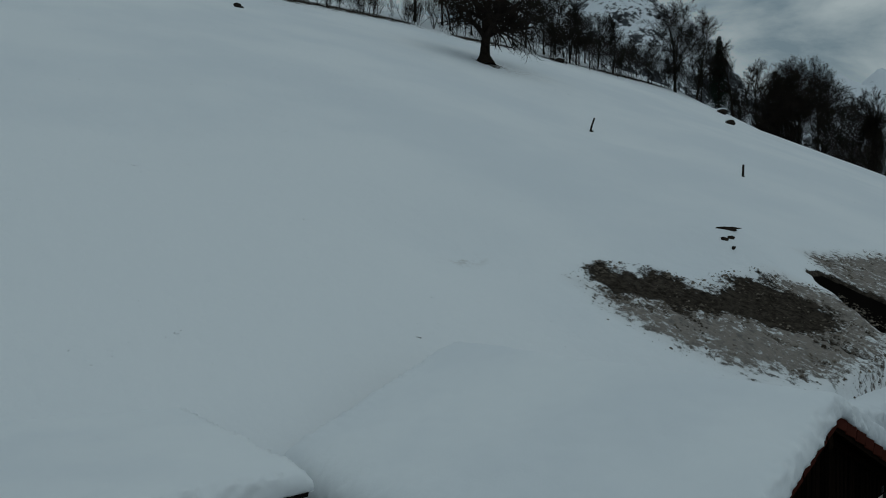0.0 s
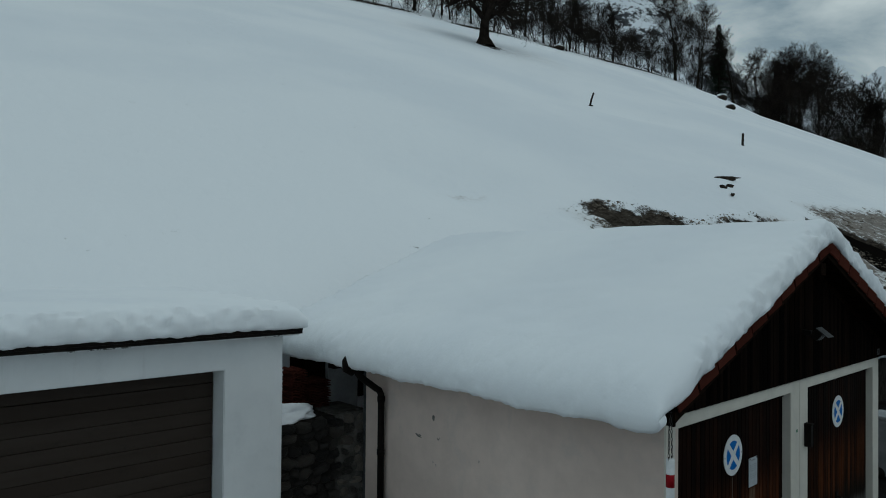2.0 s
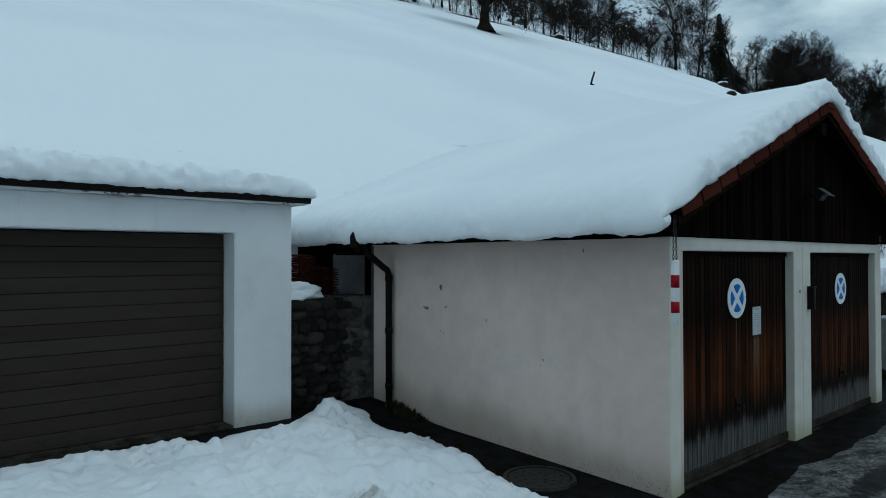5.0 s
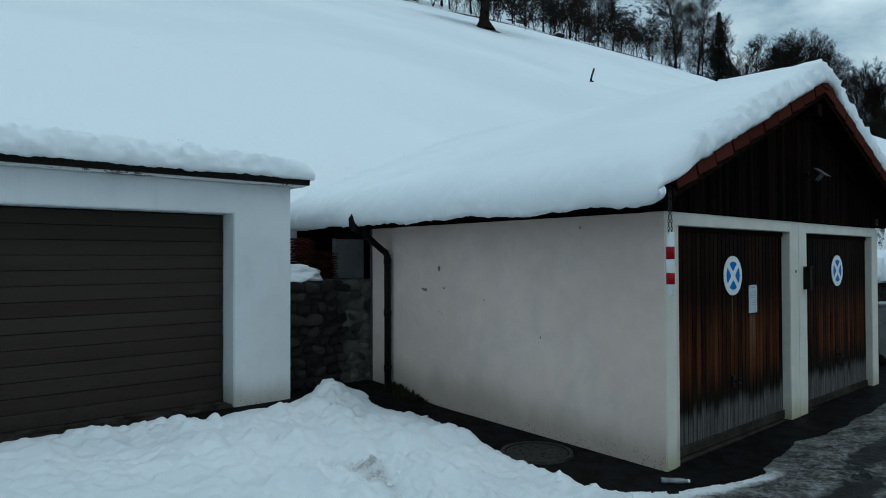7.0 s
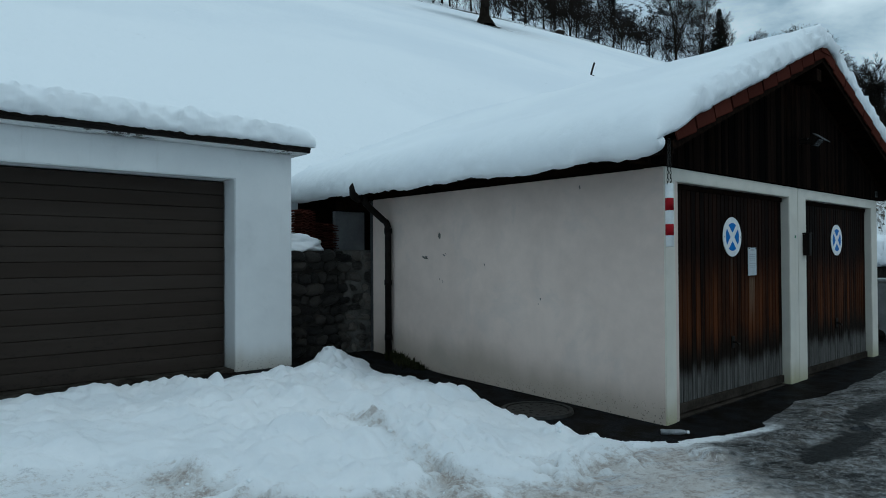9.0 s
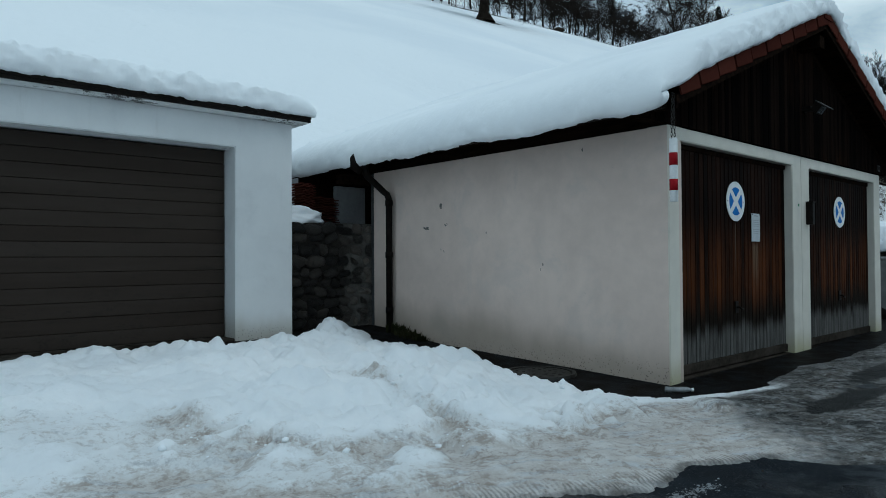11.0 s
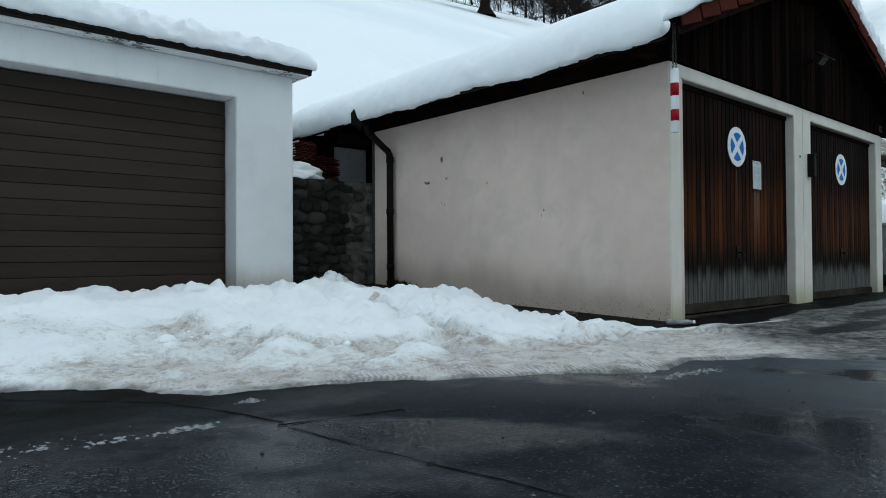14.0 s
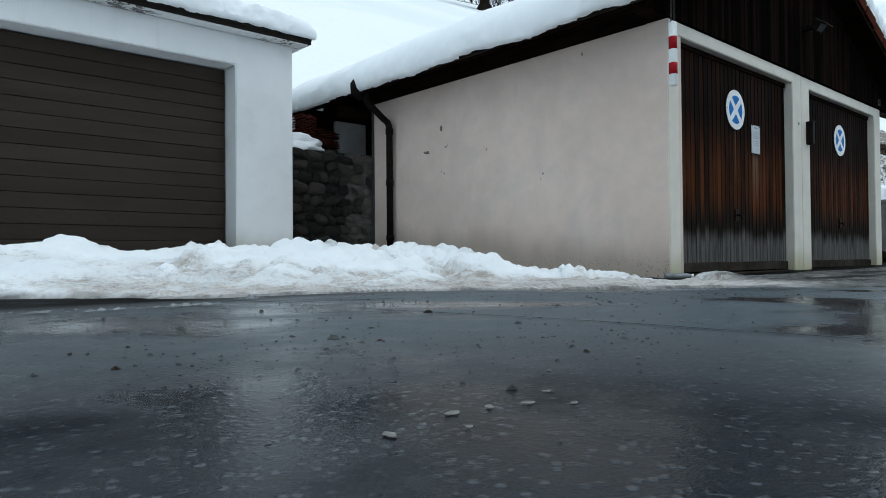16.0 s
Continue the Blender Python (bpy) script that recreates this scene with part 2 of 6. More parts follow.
def asphalt_material():
    """Damp dark asphalt with stone grains, dull beside the garages, with shallow puddles on the road."""
    k = Mat("wet_asphalt", 0.4, gloss=0.1)
    p = k.where()
    big, mid, grain = k.noise(0.75, 4, 0.55, p, 0.4), k.noise(4.5, 6, 0.65, p), k.noise(170, 3, 0.7, p)
    stones = k.step(k.voronoi(75, vec=p), 0.40, 0.16)
    pick = k.step(k.noise(40, 3, 0.65, p), 0.42, 0.62)
    col = k.mix(k.step(mid, 0.3, 0.7), (0.0086, 0.0103, 0.0126), (0.0175, 0.0208, 0.0250))
    col = k.mix(k.math("MULTIPLY", k.math("MULTIPLY", stones, pick), 0.6), col, (0.085, 0.092, 0.104))
    col = k.mix(k.math("MULTIPLY", k.step(k.noise(1.2, 5, 0.6, p), 0.55, 0.75), 0.6), col, (0.018, 0.0135, 0.010))
    open_road = k.step(k.axis(1, p), -0.5, -1.3)
    silt = k.math("MULTIPLY", k.math("SUBTRACT", 1.0, open_road), k.step(k.math("ADD", mid, k.math("MULTIPLY", grain, 0.3)), 0.45, 0.75))
    k.color(k.mix(silt, col, (0.0075, 0.0058, 0.0045)))
    wet = k.math("MULTIPLY", k.step(k.math("ADD", big, k.math("MULTIPLY", mid, 0.25)), 0.58, 0.74), open_road)
    k.rough(k.math("SUBTRACT", k.math("ADD", 0.38, k.math("MULTIPLY", mid, 0.26)), k.math("MULTIPLY", wet, 0.40)))
    low = k.n.new("ShaderNodeLayerWeight")
    low.inputs["Blend"].default_value = 0.5
    sheen = k.math("MULTIPLY", k.math("MULTIPLY", k.step(low.outputs["Facing"], 0.79, 0.955), open_road), 1.10)
    k.put(k.b.inputs["Specular IOR Level"], k.math("ADD", k.math("ADD", 0.010, sheen), k.math("MULTIPLY", wet, 0.11)))
    k.bump(k.math("MULTIPLY", k.math("ADD", grain, k.math("MULTIPLY", stones, 0.8)), k.math("SUBTRACT", 1.0, k.math("MULTIPLY", wet, 0.75))), 0.34, 0.004)
    # blue tint puts the reflected sky's colour into the road's gloss
    k.b.inputs["Specular Tint"].default_value = (0.62, 0.83, 1.0, 1)
    return k.m


def plaster_material(name, light, dark, foot=0.0, run_off=0.25, stain=0.55, moss=(0.30, 0.255, 0.175), back_rise=0.0):
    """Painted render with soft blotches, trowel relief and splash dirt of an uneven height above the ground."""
    k = Mat(name, 0.82)
    p = k.where()
    blot, mid, fine = k.noise(0.9, 5, 0.6, p), k.noise(5, 5, 0.6, p), k.noise(60, 4, 0.6, p)
    col = k.mix(k.step(k.math("ADD", k.math("MULTIPLY", blot, 0.7), k.math("MULTIPLY", mid, 0.3)), 0.3, 0.7), dark, light)
    runs = k.noise(2.2, 5, 0.65, k.mapped((3.0, 3.0, 0.25), p))
    col = k.mix(k.math("MULTIPLY", k.step(runs, 0.56, 0.78), run_off), col, (0.36, 0.34, 0.31))
    cool = k.step(k.noise(1.7, 6, 0.7, p, 0.5), 0.50, 0.68)
    col = k.mix(k.math("MULTIPLY", cool, 0.30), col, k.mix(0.5, dark, (0.40, 0.41, 0.41)))
    grey_spot = k.math("MULTIPLY", k.step(k.noise(14, 6, 0.75, p), 0.63, 0.74), k.step(k.noise(2.6, 3, 0.5, p), 0.5, 0.65))
    col = k.mix(k.math("MULTIPLY", grey_spot, 0.35), col, (0.25, 0.24, 0.23))
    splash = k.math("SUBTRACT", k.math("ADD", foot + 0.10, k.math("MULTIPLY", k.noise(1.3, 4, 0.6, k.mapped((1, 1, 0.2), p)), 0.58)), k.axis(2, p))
    # the stain's upper edge climbs towards larger y
    splash = k.math("ADD", splash, k.math("MULTIPLY", k.step(k.axis(1, p), 0.8, 2.6), back_rise))
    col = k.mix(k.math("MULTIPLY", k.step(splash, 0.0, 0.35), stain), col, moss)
    spots = k.math("MULTIPLY", k.step(k.voronoi(38, vec=p), 0.30, 0.16), k.step(k.math("SUBTRACT", foot + 0.22, k.axis(2, p)), 0.0, 0.25))
    col = k.mix(k.math("MULTIPLY", spots, 0.8), col, (0.05, 0.045, 0.04))
    k.color(col)
    k.bump(k.math("ADD", mid, k.math("MULTIPLY", fine, 0.6)), 0.22, 0.006)
    return k.m


def door_board_material():
    """Stained larch boards, sun-bleached orange in streaks, darker in the upper half, wet black towards a bleached grey
    foot.
    """
    k = Mat("stained_door_boards", 0.7, gloss=0.02)
    p = k.where()
    streak, fine = k.noise(1.0, 5, 0.7, k.mapped((70, 70, 0.8), p)), k.noise(1.0, 4, 0.7, k.mapped((260, 260, 3.0), p))
    cloud = k.noise(2.3, 5, 0.65, k.mapped((1, 1, 0.6), p))
    z = k.axis(2, p)
    jag = k.math("ADD", k.math("MULTIPLY", k.noise(1.0, 5, 0.75, k.mapped((70, 70, 0.4), p)), 0.55), k.math("MULTIPLY", k.noise(1.0, 3, 0.6, k.mapped((6, 6, 0.4), p)), 0.35))
    height = k.math("ADD", z, k.math("ADD", k.math("MULTIPLY", k.math("SUBTRACT", jag, 0.45), 0.17), k.math("MULTIPLY", k.math("SUBTRACT", k.chance(), 0.5), 0.10)))
    grain = k.math("ADD", k.math("MULTIPLY", streak, 0.55), k.math("MULTIPLY", fine, 0.45))
    tone = k.math("ADD", k.math("ADD", k.math("MULTIPLY", grain, 0.62), k.math("MULTIPLY", k.chance(), 0.18)), k.math("MULTIPLY", cloud, 0.20))
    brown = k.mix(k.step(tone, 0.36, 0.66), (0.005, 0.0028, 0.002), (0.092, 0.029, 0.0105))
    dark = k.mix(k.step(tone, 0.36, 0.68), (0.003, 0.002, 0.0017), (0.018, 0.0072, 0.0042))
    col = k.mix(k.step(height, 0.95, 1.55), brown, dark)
    grey = k.mix(k.step(grain, 0.34, 0.62), (0.012, 0.0115, 0.011), (0.135, 0.128, 0.119))
    black = k.mix(k.step(grain, 0.3, 0.7), (0.003, 0.0025, 0.0022), (0.020, 0.014, 0.010))
    across = k.math("ABSOLUTE", k.math("SUBTRACT", k.axis(0, p), 1.885))
    worn = k.math("MULTIPLY", k.math("MULTIPLY", k.step(across, 0.095, 0.03), k.step(z, 1.24, 1.16)), k.step(z, 0.62, 1.1))
    col = k.mix(k.math("MULTIPLY", worn, k.step(grain, 0.36, 0.6)), col, (0.13, 0.085, 0.055))
    drip = k.math("MULTIPLY", k.math("MULTIPLY", k.step(k.math("ABSOLUTE", k.math("SUBTRACT", k.axis(0, p), 1.43)), 0.012, 0.003), k.step(z, 1.42, 1.38)), k.step(z, 0.75, 1.2))
    col = k.mix(k.math("MULTIPLY", drip, 0.7), col, (0.11, 0.085, 0.065))
    col = k.mix(k.step(height, 0.80, 0.45), col, black)
    col = k.mix(k.step(height, 0.43, 0.26), col, grey)
    k.color(col)
    k.bump(k.math("ADD", streak, fine), 0.4, 0.003)
    return k.m


def dark_board_material():
    k = Mat("dark_stained_boards", 0.75, gloss=0.0)
    p = k.where()
    v = k.mapped((24, 24, 0.9), p)
    streak, fine = k.noise(1.0, 5, 0.65, v), k.noise(6.0, 3, 0.7, v)
    tone = k.math("ADD", k.math("MULTIPLY", streak, 0.55), k.math("MULTIPLY", k.chance(), 0.45))
    col = k.mix(k.step(tone, 0.25, 0.8), (0.0030, 0.0027, 0.0026), (0.0115, 0.0074, 0.0058))
    k.color(k.mix(k.math("MULTIPLY", k.step(k.noise(0.8, 4, 0.6, p), 0.52, 0.75), k.step(fine, 0.4, 0.7)), col, (0.034, 0.0145, 0.0068)))
    k.bump(k.math("ADD", streak, fine), 0.35, 0.003)
    return k.m


def panel_material():
    k = Mat("brown_door_panels", 0.55, gloss=0.04)
    p = k.where()
    v = k.mapped((0.5, 0.5, 5), p)
    mid, fine = k.noise(1.2, 5, 0.6, v), k.noise(30, 5, 0.7, p)
    col = k.mix(k.step(k.math("ADD", k.math("MULTIPLY", mid, 0.75), k.math("MULTIPLY", k.chance(), 0.25)), 0.3, 0.7), (0.033, 0.0248, 0.0200), (0.043, 0.0338, 0.0280))
    scuffed = k.math("MULTIPLY", k.step(k.noise(3.2, 5, 0.7, k.mapped((1.0, 1.0, 3.0), p)), 0.52, 0.68), k.step(fine, 0.42, 0.62))
    col = k.mix(k.math("MULTIPLY", scuffed, 0.45), col, (0.018, 0.0155, 0.014))
    worn = k.math("MULTIPLY", k.step(k.noise(11, 7, 0.8, k.mapped((1, 1, 2.2), p)), 0.53, 0.66), k.step(k.axis(2, p), 1.15, 0.55))
    k.color(k.mix(k.math("MULTIPLY", worn, 0.6), col, (0.017, 0.0145, 0.013)))
    k.rough(k.math("ADD", 0.42, k.math("MULTIPLY", fine, 0.25)))
    k.bump(fine, 0.12, 0.002)
    return k.m


def peeled_material():
    """White paint that has flaked off in torn patches down to grey boards."""
    k = Mat("peeled_soffit_paint", 0.8, gloss=0.1)
    p = k.where()
    flake = k.math("ADD", k.math("MULTIPLY", k.noise(2.1, 6, 0.7, p), 0.6), k.math("MULTIPLY", k.noise(16, 4, 0.7, k.mapped((1, 3, 1), p)), 0.4))
    gone = k.step(flake, 0.545, 0.575)
    k.color(k.mix(gone, (0.74, 0.75, 0.75), (0.16, 0.155, 0.15)))
    k.bump(k.math("MULTIPLY", gone, -1.0), 0.5, 0.004)
    return k.m


def tile_material():
    k = Mat("red_clay_tile", 0.85, gloss=0.0)
    mid, fine = k.noise(7, 5, 0.6), k.noise(60, 4, 0.7)
    tone = k.math("ADD", k.math("MULTIPLY", mid, 0.5), k.math("MULTIPLY", k.chance(), 0.5))
    col = k.mix(tone, (0.040, 0.012, 0.009), (0.098, 0.030, 0.021))
    k.color(k.mix(k.math("MULTIPLY", k.step(fine, 0.55, 0.75), 0.5), col, (0.05, 0.03, 0.025)))
    k.bump(k.math("ADD", mid, fine), 0.3, 0.004)
    return k.m


def stone_material(name="field_stone", bright=1.0):
    k = Mat(name, 0.55, gloss=0.3)
    mid, fine = k.noise(6, 6, 0.65), k.noise(45, 5, 0.7)
    tone = k.math("ADD", k.math("MULTIPLY", mid, 0.55), k.math("MULTIPLY", k.chance(), 0.5))
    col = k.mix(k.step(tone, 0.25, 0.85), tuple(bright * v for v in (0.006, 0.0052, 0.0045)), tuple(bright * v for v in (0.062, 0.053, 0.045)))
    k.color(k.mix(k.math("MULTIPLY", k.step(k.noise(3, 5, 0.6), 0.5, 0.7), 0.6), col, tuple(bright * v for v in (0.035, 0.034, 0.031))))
    k.bump(k.math("ADD", mid, fine), 0.9, 0.022)
    return k.m


def mountain_material():
    """Bare rock where it is steep, snow where it can lie."""
    k = Mat("alpine_rock_and_snow", 0.8)
    p = k.where()
    geo = k.n.new("ShaderNodeNewGeometry")
    up = k.axis(2, geo.outputs["Normal"])
    big, fine = k.noise(0.009, 9, 0.75, p), k.noise(0.05, 7, 0.75, p)
    lie = k.step(k.math("ADD", up, k.math("MULTIPLY", k.math("SUBTRACT", k.math("ADD", k.math("MULTIPLY", big, 0.5), k.math("MULTIPLY", fine, 0.5)), 0.5), 2.4)), 0.51, 0.60)
    rock = k.mix(fine, (0.015, 0.017, 0.021), (0.07, 0.075, 0.085))
    k.color(k.mix(lie, rock, (0.78, 0.82, 0.87)))
    k.bump(k.math("ADD", big, fine), 0.6, 12.0)
    return k.m


SNOW, HILL, BANK, ASPHALT = snow_material(), hill_material(), bank_material(), asphalt_material()
WHITE_WALL = plaster_material("white_render", (0.70, 0.71, 0.71), (0.62, 0.63, 0.635), 0.16)
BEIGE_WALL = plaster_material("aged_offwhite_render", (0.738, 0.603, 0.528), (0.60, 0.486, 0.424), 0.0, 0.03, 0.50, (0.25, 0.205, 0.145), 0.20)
POST_WALL = plaster_material("cream_concrete", (0.72, 0.68, 0.60), (0.62, 0.575, 0.50), -0.12, 0.2, 0.75, (0.34, 0.31, 0.15))
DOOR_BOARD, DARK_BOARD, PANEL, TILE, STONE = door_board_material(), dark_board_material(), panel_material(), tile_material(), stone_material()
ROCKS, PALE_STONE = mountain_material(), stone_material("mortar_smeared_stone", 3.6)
BEAM = simple("dark_timber", (0.006, 0.0045, 0.004), (0.020, 0.012, 0.008), 3, 0.75, relief=0.4, stretch=(6, 1, 6), gloss=0.0)
RAIL = simple("weathered_rail", (0.022, 0.018, 0.015), (0.055, 0.046, 0.038), 4, 0.7, gloss=0.0)
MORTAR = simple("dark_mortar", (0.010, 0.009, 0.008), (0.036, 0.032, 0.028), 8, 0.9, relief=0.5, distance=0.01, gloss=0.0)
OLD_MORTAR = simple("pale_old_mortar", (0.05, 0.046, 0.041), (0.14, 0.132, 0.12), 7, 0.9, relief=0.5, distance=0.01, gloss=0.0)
METAL_DARK = simple("dark_painted_metal", (0.006, 0.005, 0.0045), (0.014, 0.011, 0.009), 12, 0.6, 0.0, gloss=0.06)
GALV = simple("dull_grey_metal", (0.035, 0.036, 0.037), (0.08, 0.082, 0.084), 10, 0.6, 0.0, gloss=0.1)
IRON = simple("cast_iron", (0.018, 0.017, 0.016), (0.05, 0.047, 0.043), 20, 0.55, 0.6)
WHITE_PAINT = simple("white_paint", (0.66, 0.67, 0.67), (0.78, 0.79, 0.79), 7, 0.45, relief=0.1)
BLUE_PAINT = simple("blue_paint", (0.006, 0.125, 0.43), (0.010, 0.16, 0.50), 9, 0.5, relief=0.1, gloss=0.06)
RED_PAINT = simple("red_paint", (0.22, 0.005, 0.010), (0.32, 0.009, 0.015), 9, 0.5, relief=0.1, gloss=0.08)
PAPER = simple("notice_paper", (0.40, 0.43, 0.45), (0.48, 0.51, 0.53), 10, 0.45, relief=0.05)
INK = simple("faded_ink", (0.20, 0.21, 0.22), (0.30, 0.31, 0.32), 10, 0.6)
GREEN_PAINT = simple("green_paint", (0.02, 0.12, 0.05), (0.04, 0.18, 0.08), 10, 0.5)
CONCRETE = simple("grey_concrete", (0.25, 0.255, 0.26), (0.37, 0.375, 0.38), 3, 0.85, relief=0.4)
PEELED = peeled_material()
BARK = simple("dark_bark", (0.010, 0.008, 0.006), (0.030, 0.024, 0.019), 2.5, 0.9, relief=0.6, distance=0.03, stretch=(3, 3, 0.7), gloss=0.0)
TWIG = simple("bare_twigs", (0.011, 0.0092, 0.008), (0.032, 0.0255, 0.021), 0.8, 0.9, relief=0.1, gloss=0.0)
NEEDLE = simple("dark_spruce_needles", (0.010, 0.016, 0.012), (0.028, 0.040, 0.026), 1.2, 0.8, relief=0.2, gloss=0.0)
OLD_WOOD = simple("weathered_post_wood", (0.014, 0.011, 0.009), (0.045, 0.037, 0.03), 6, 0.9, stretch=(6, 6, 1), gloss=0.0)
EARTH = simple("wet_earth", (0.014, 0.011, 0.009), (0.055, 0.043, 0.033), 3, 0.9, relief=0.6, distance=0.03, gloss=0.0)
SILL = simple("dirty_concrete_sill", (0.012, 0.010, 0.008), (0.06, 0.052, 0.044), 5, 0.85, relief=0.5, gloss=0.0)
JOINT = simple("black_joint_seal", (0.004, 0.0035, 0.003), (0.010, 0.009, 0.008), 20, 0.8, relief=0.3, gloss=0.02)
GRIT = simple("stone_grit", (0.02, 0.02, 0.02), (0.10, 0.102, 0.105), 9, 0.8, gloss=0.1)
CRUMB = simple("crumbled_earth_and_snow", (0.03, 0.024, 0.018), (0.26, 0.22, 0.18), 1.1, 0.9, relief=0.4, distance=0.02, gloss=0.0)
SLUSH = simple("grey_icy_slush", (0.06, 0.063, 0.066), (0.30, 0.315, 0.33), 60, 0.4, relief=0.3, gloss=0.2)
SCUFF = simple("grey_scuffed_render", (0.085, 0.08, 0.075), (0.24, 0.225, 0.21), 40, 0.85, gloss=0.0)
LEAF = simple("pale_withered_leaf", (0.10, 0.095, 0.09), (0.24, 0.225, 0.21), 60, 0.6, relief=0.2, gloss=0.15)
WEED = simple("withered_weed", (0.010, 0.014, 0.006), (0.038, 0.036, 0.018), 8, 0.8, gloss=0.0)
BIN_GREY = simple("grey_plastic", (0.16, 0.17, 0.175), (0.24, 0.25, 0.255), 6, 0.5, relief=0.1)
PLASTIC = simple("crushed_bottle_plastic", (0.12, 0.125, 0.13), (0.30, 0.31, 0.32), 14, 0.2, relief=0.3)
LAMP_GLASS = simple("lamp_glass", (0.03, 0.032, 0.034), (0.06, 0.062, 0.065), 14, 0.12, relief=0.02)


# ---- building blocks ----
def thing(name, place, label, category, group="", kind="", turn=0.0):
    ob = new(name)
    ob.matrix_basis = pose(*place, 0, 0, turn)
    ob.empty_display_size = 0.2
    return tagged(ob, label, category, group, kind)


def mesh_of(name, verts, faces, material, smooth=False):
    me = bpy.data.meshes.new(name)
    me.from_pydata([tuple(v) for v in verts], [], faces)
    me.materials.append(material)
    if smooth:
        me.polygons.foreach_set("use_smooth", [True] * len(me.polygons))
    me.update()
    return me


def hang(name, me, parent=None, label="", at=None):
    ob = new(name, me)
    if parent is not None:
        ob.parent = parent
    if at is not None:
        ob.matrix_basis = at
    return tagged(ob, label)


def part(name, bm, material, parent=None, label="", smooth=False, at=None):
    me = bpy.data.meshes.new(name)
    bm.to_mesh(me)
    bm.free()
    me.materials.append(material)
    if smooth:
        me.polygons.foreach_set("use_smooth", [True] * len(me.polygons))
    return hang(name, me, parent, label, at)


def box(x0, x1, y0, y1, z0, z1, bevel=0.0, bm=None):
    bm = bm or bmesh.new()
    made = bmesh.ops.create_cube(bm, size=1.0, matrix=Matrix.LocRotScale(((x0 + x1) / 2, (y0 + y1) / 2, (z0 + z1) / 2), None, (x1 - x0, y1 - y0, z1 - z0)))
    if bevel > 0:
        edges = list({e for v in made["verts"] for e in v.link_edges})
        bmesh.ops.bevel(bm, geom=edges, offset=bevel, segments=2, affect="EDGES", profile=0.6)
    return bm


def prism(points, along, y0, y1):
    """A closed prism over a 2D outline; along: the axis it is drawn out on (outline in the two others)."""
    bm = bmesh.new()

    def at(a, b, c):
        return {"y": (a, c, b), "x": (c, a, b), "z": (a, b, c)}[along]

    one = [bm.verts.new(at(a, b, y0)) for a, b in points]
    two = [bm.verts.new(at(a, b, y1)) for a, b in points]
    n = len(points)
    bm.faces.new(one)
    bm.faces.new(two[::-1])
    for k in range(n):
        bm.faces.new((one[k], two[k], two[(k + 1) % n], one[(k + 1) % n]))
    bmesh.ops.recalc_face_normals(bm, faces=bm.faces[:])
    return bm


def tube(path, radii, sides=8, closed=True):
    """A round pipe through points, as verts and faces."""
    pts = [Vector(p) for p in path]
    verts, faces = [], []
    side = None
    for k, p in enumerate(pts):
        way = (pts[min(k + 1, len(pts) - 1)] - pts[max(k - 1, 0)]).normalized()
        if side is None:
            side = way.orthogonal().normalized()
        side = (side - way * side.dot(way)).normalized()
        other = way.cross(side)
        r = radii[k] if isinstance(radii, (list, tuple)) else radii
        for s in range(sides):
            a = 2 * math.pi * s / sides
            verts.append(p + (side * math.cos(a) + other * math.sin(a)) * r)
    for k in range(len(pts) - 1):
        for s in range(sides):
            t = (s + 1) % sides
            faces.append((k * sides + s, k * sides + t, (k + 1) * sides + t, (k + 1) * sides + s))
    if closed:
        faces.append(tuple(range(sides))[::-1])
        faces.append(tuple((len(pts) - 1) * sides + s for s in range(sides)))
    return verts, faces


def fbm(x, y, z=0.0, octaves=4):
    return noise.fractal(Vector((x, y, z)), 1.0, 2.0, octaves)


def smooth01(v, a, b):
    t = min(1.0, max(0.0, (v - a) / (b - a)))
    return t * t * (3 - 2 * t)


def lump(name, material, parent, size, place, seed, turn=0.0, rough=0.25, label="", detail=2):
    """An uneven rounded mass: stone, clod or lump of snow."""
    bm = bmesh.new()
    bmesh.ops.create_icosphere(bm, subdivisions=detail, radius=1.0)
    for v in bm.verts:
        d = 1 + rough * fbm(v.co.x * 1.3 + seed * 7.1, v.co.y * 1.3, v.co.z * 1.3, 3)
        v.co = Vector((v.co.x * size[0], v.co.y * size[1], v.co.z * size[2])) * d
    return part(name, bm, material, parent, label, True, pose(*place, 0, 0, turn))


# ---- ground ----
def yard_z(x, y):
    """The paved yard and road: nearly level, rising a little towards the garages' back."""
    deep = min(max(y, 0.0), 5.5)
    return -0.04 + 0.033 * deep + 0.09 * smooth01(deep, 2.8, 4.3) + 0.014 * smooth01(-y, 0.2, 1.0) + 0.032 * smooth01(-x, 1.5, 3.5) * smooth01(y, 3.0, 1.0) + 0.008 * min(max(x, 0.0), 6.0)


def road_z(x, y):
    return yard_z(x, y) + 0.006 * fbm(x * 0.7, y * 0.7, 5.0, 2)


# soft swells and hollows of the meadow: place, rise and reach
KNOLLS = [(35.6, 26.5, -1.15, 7.0), (20.2, 9.4, 0.75, 2.3), (8.3, 11.6, -0.6, 2.4), (84.5, 40.6, 0.35, 3.0)]


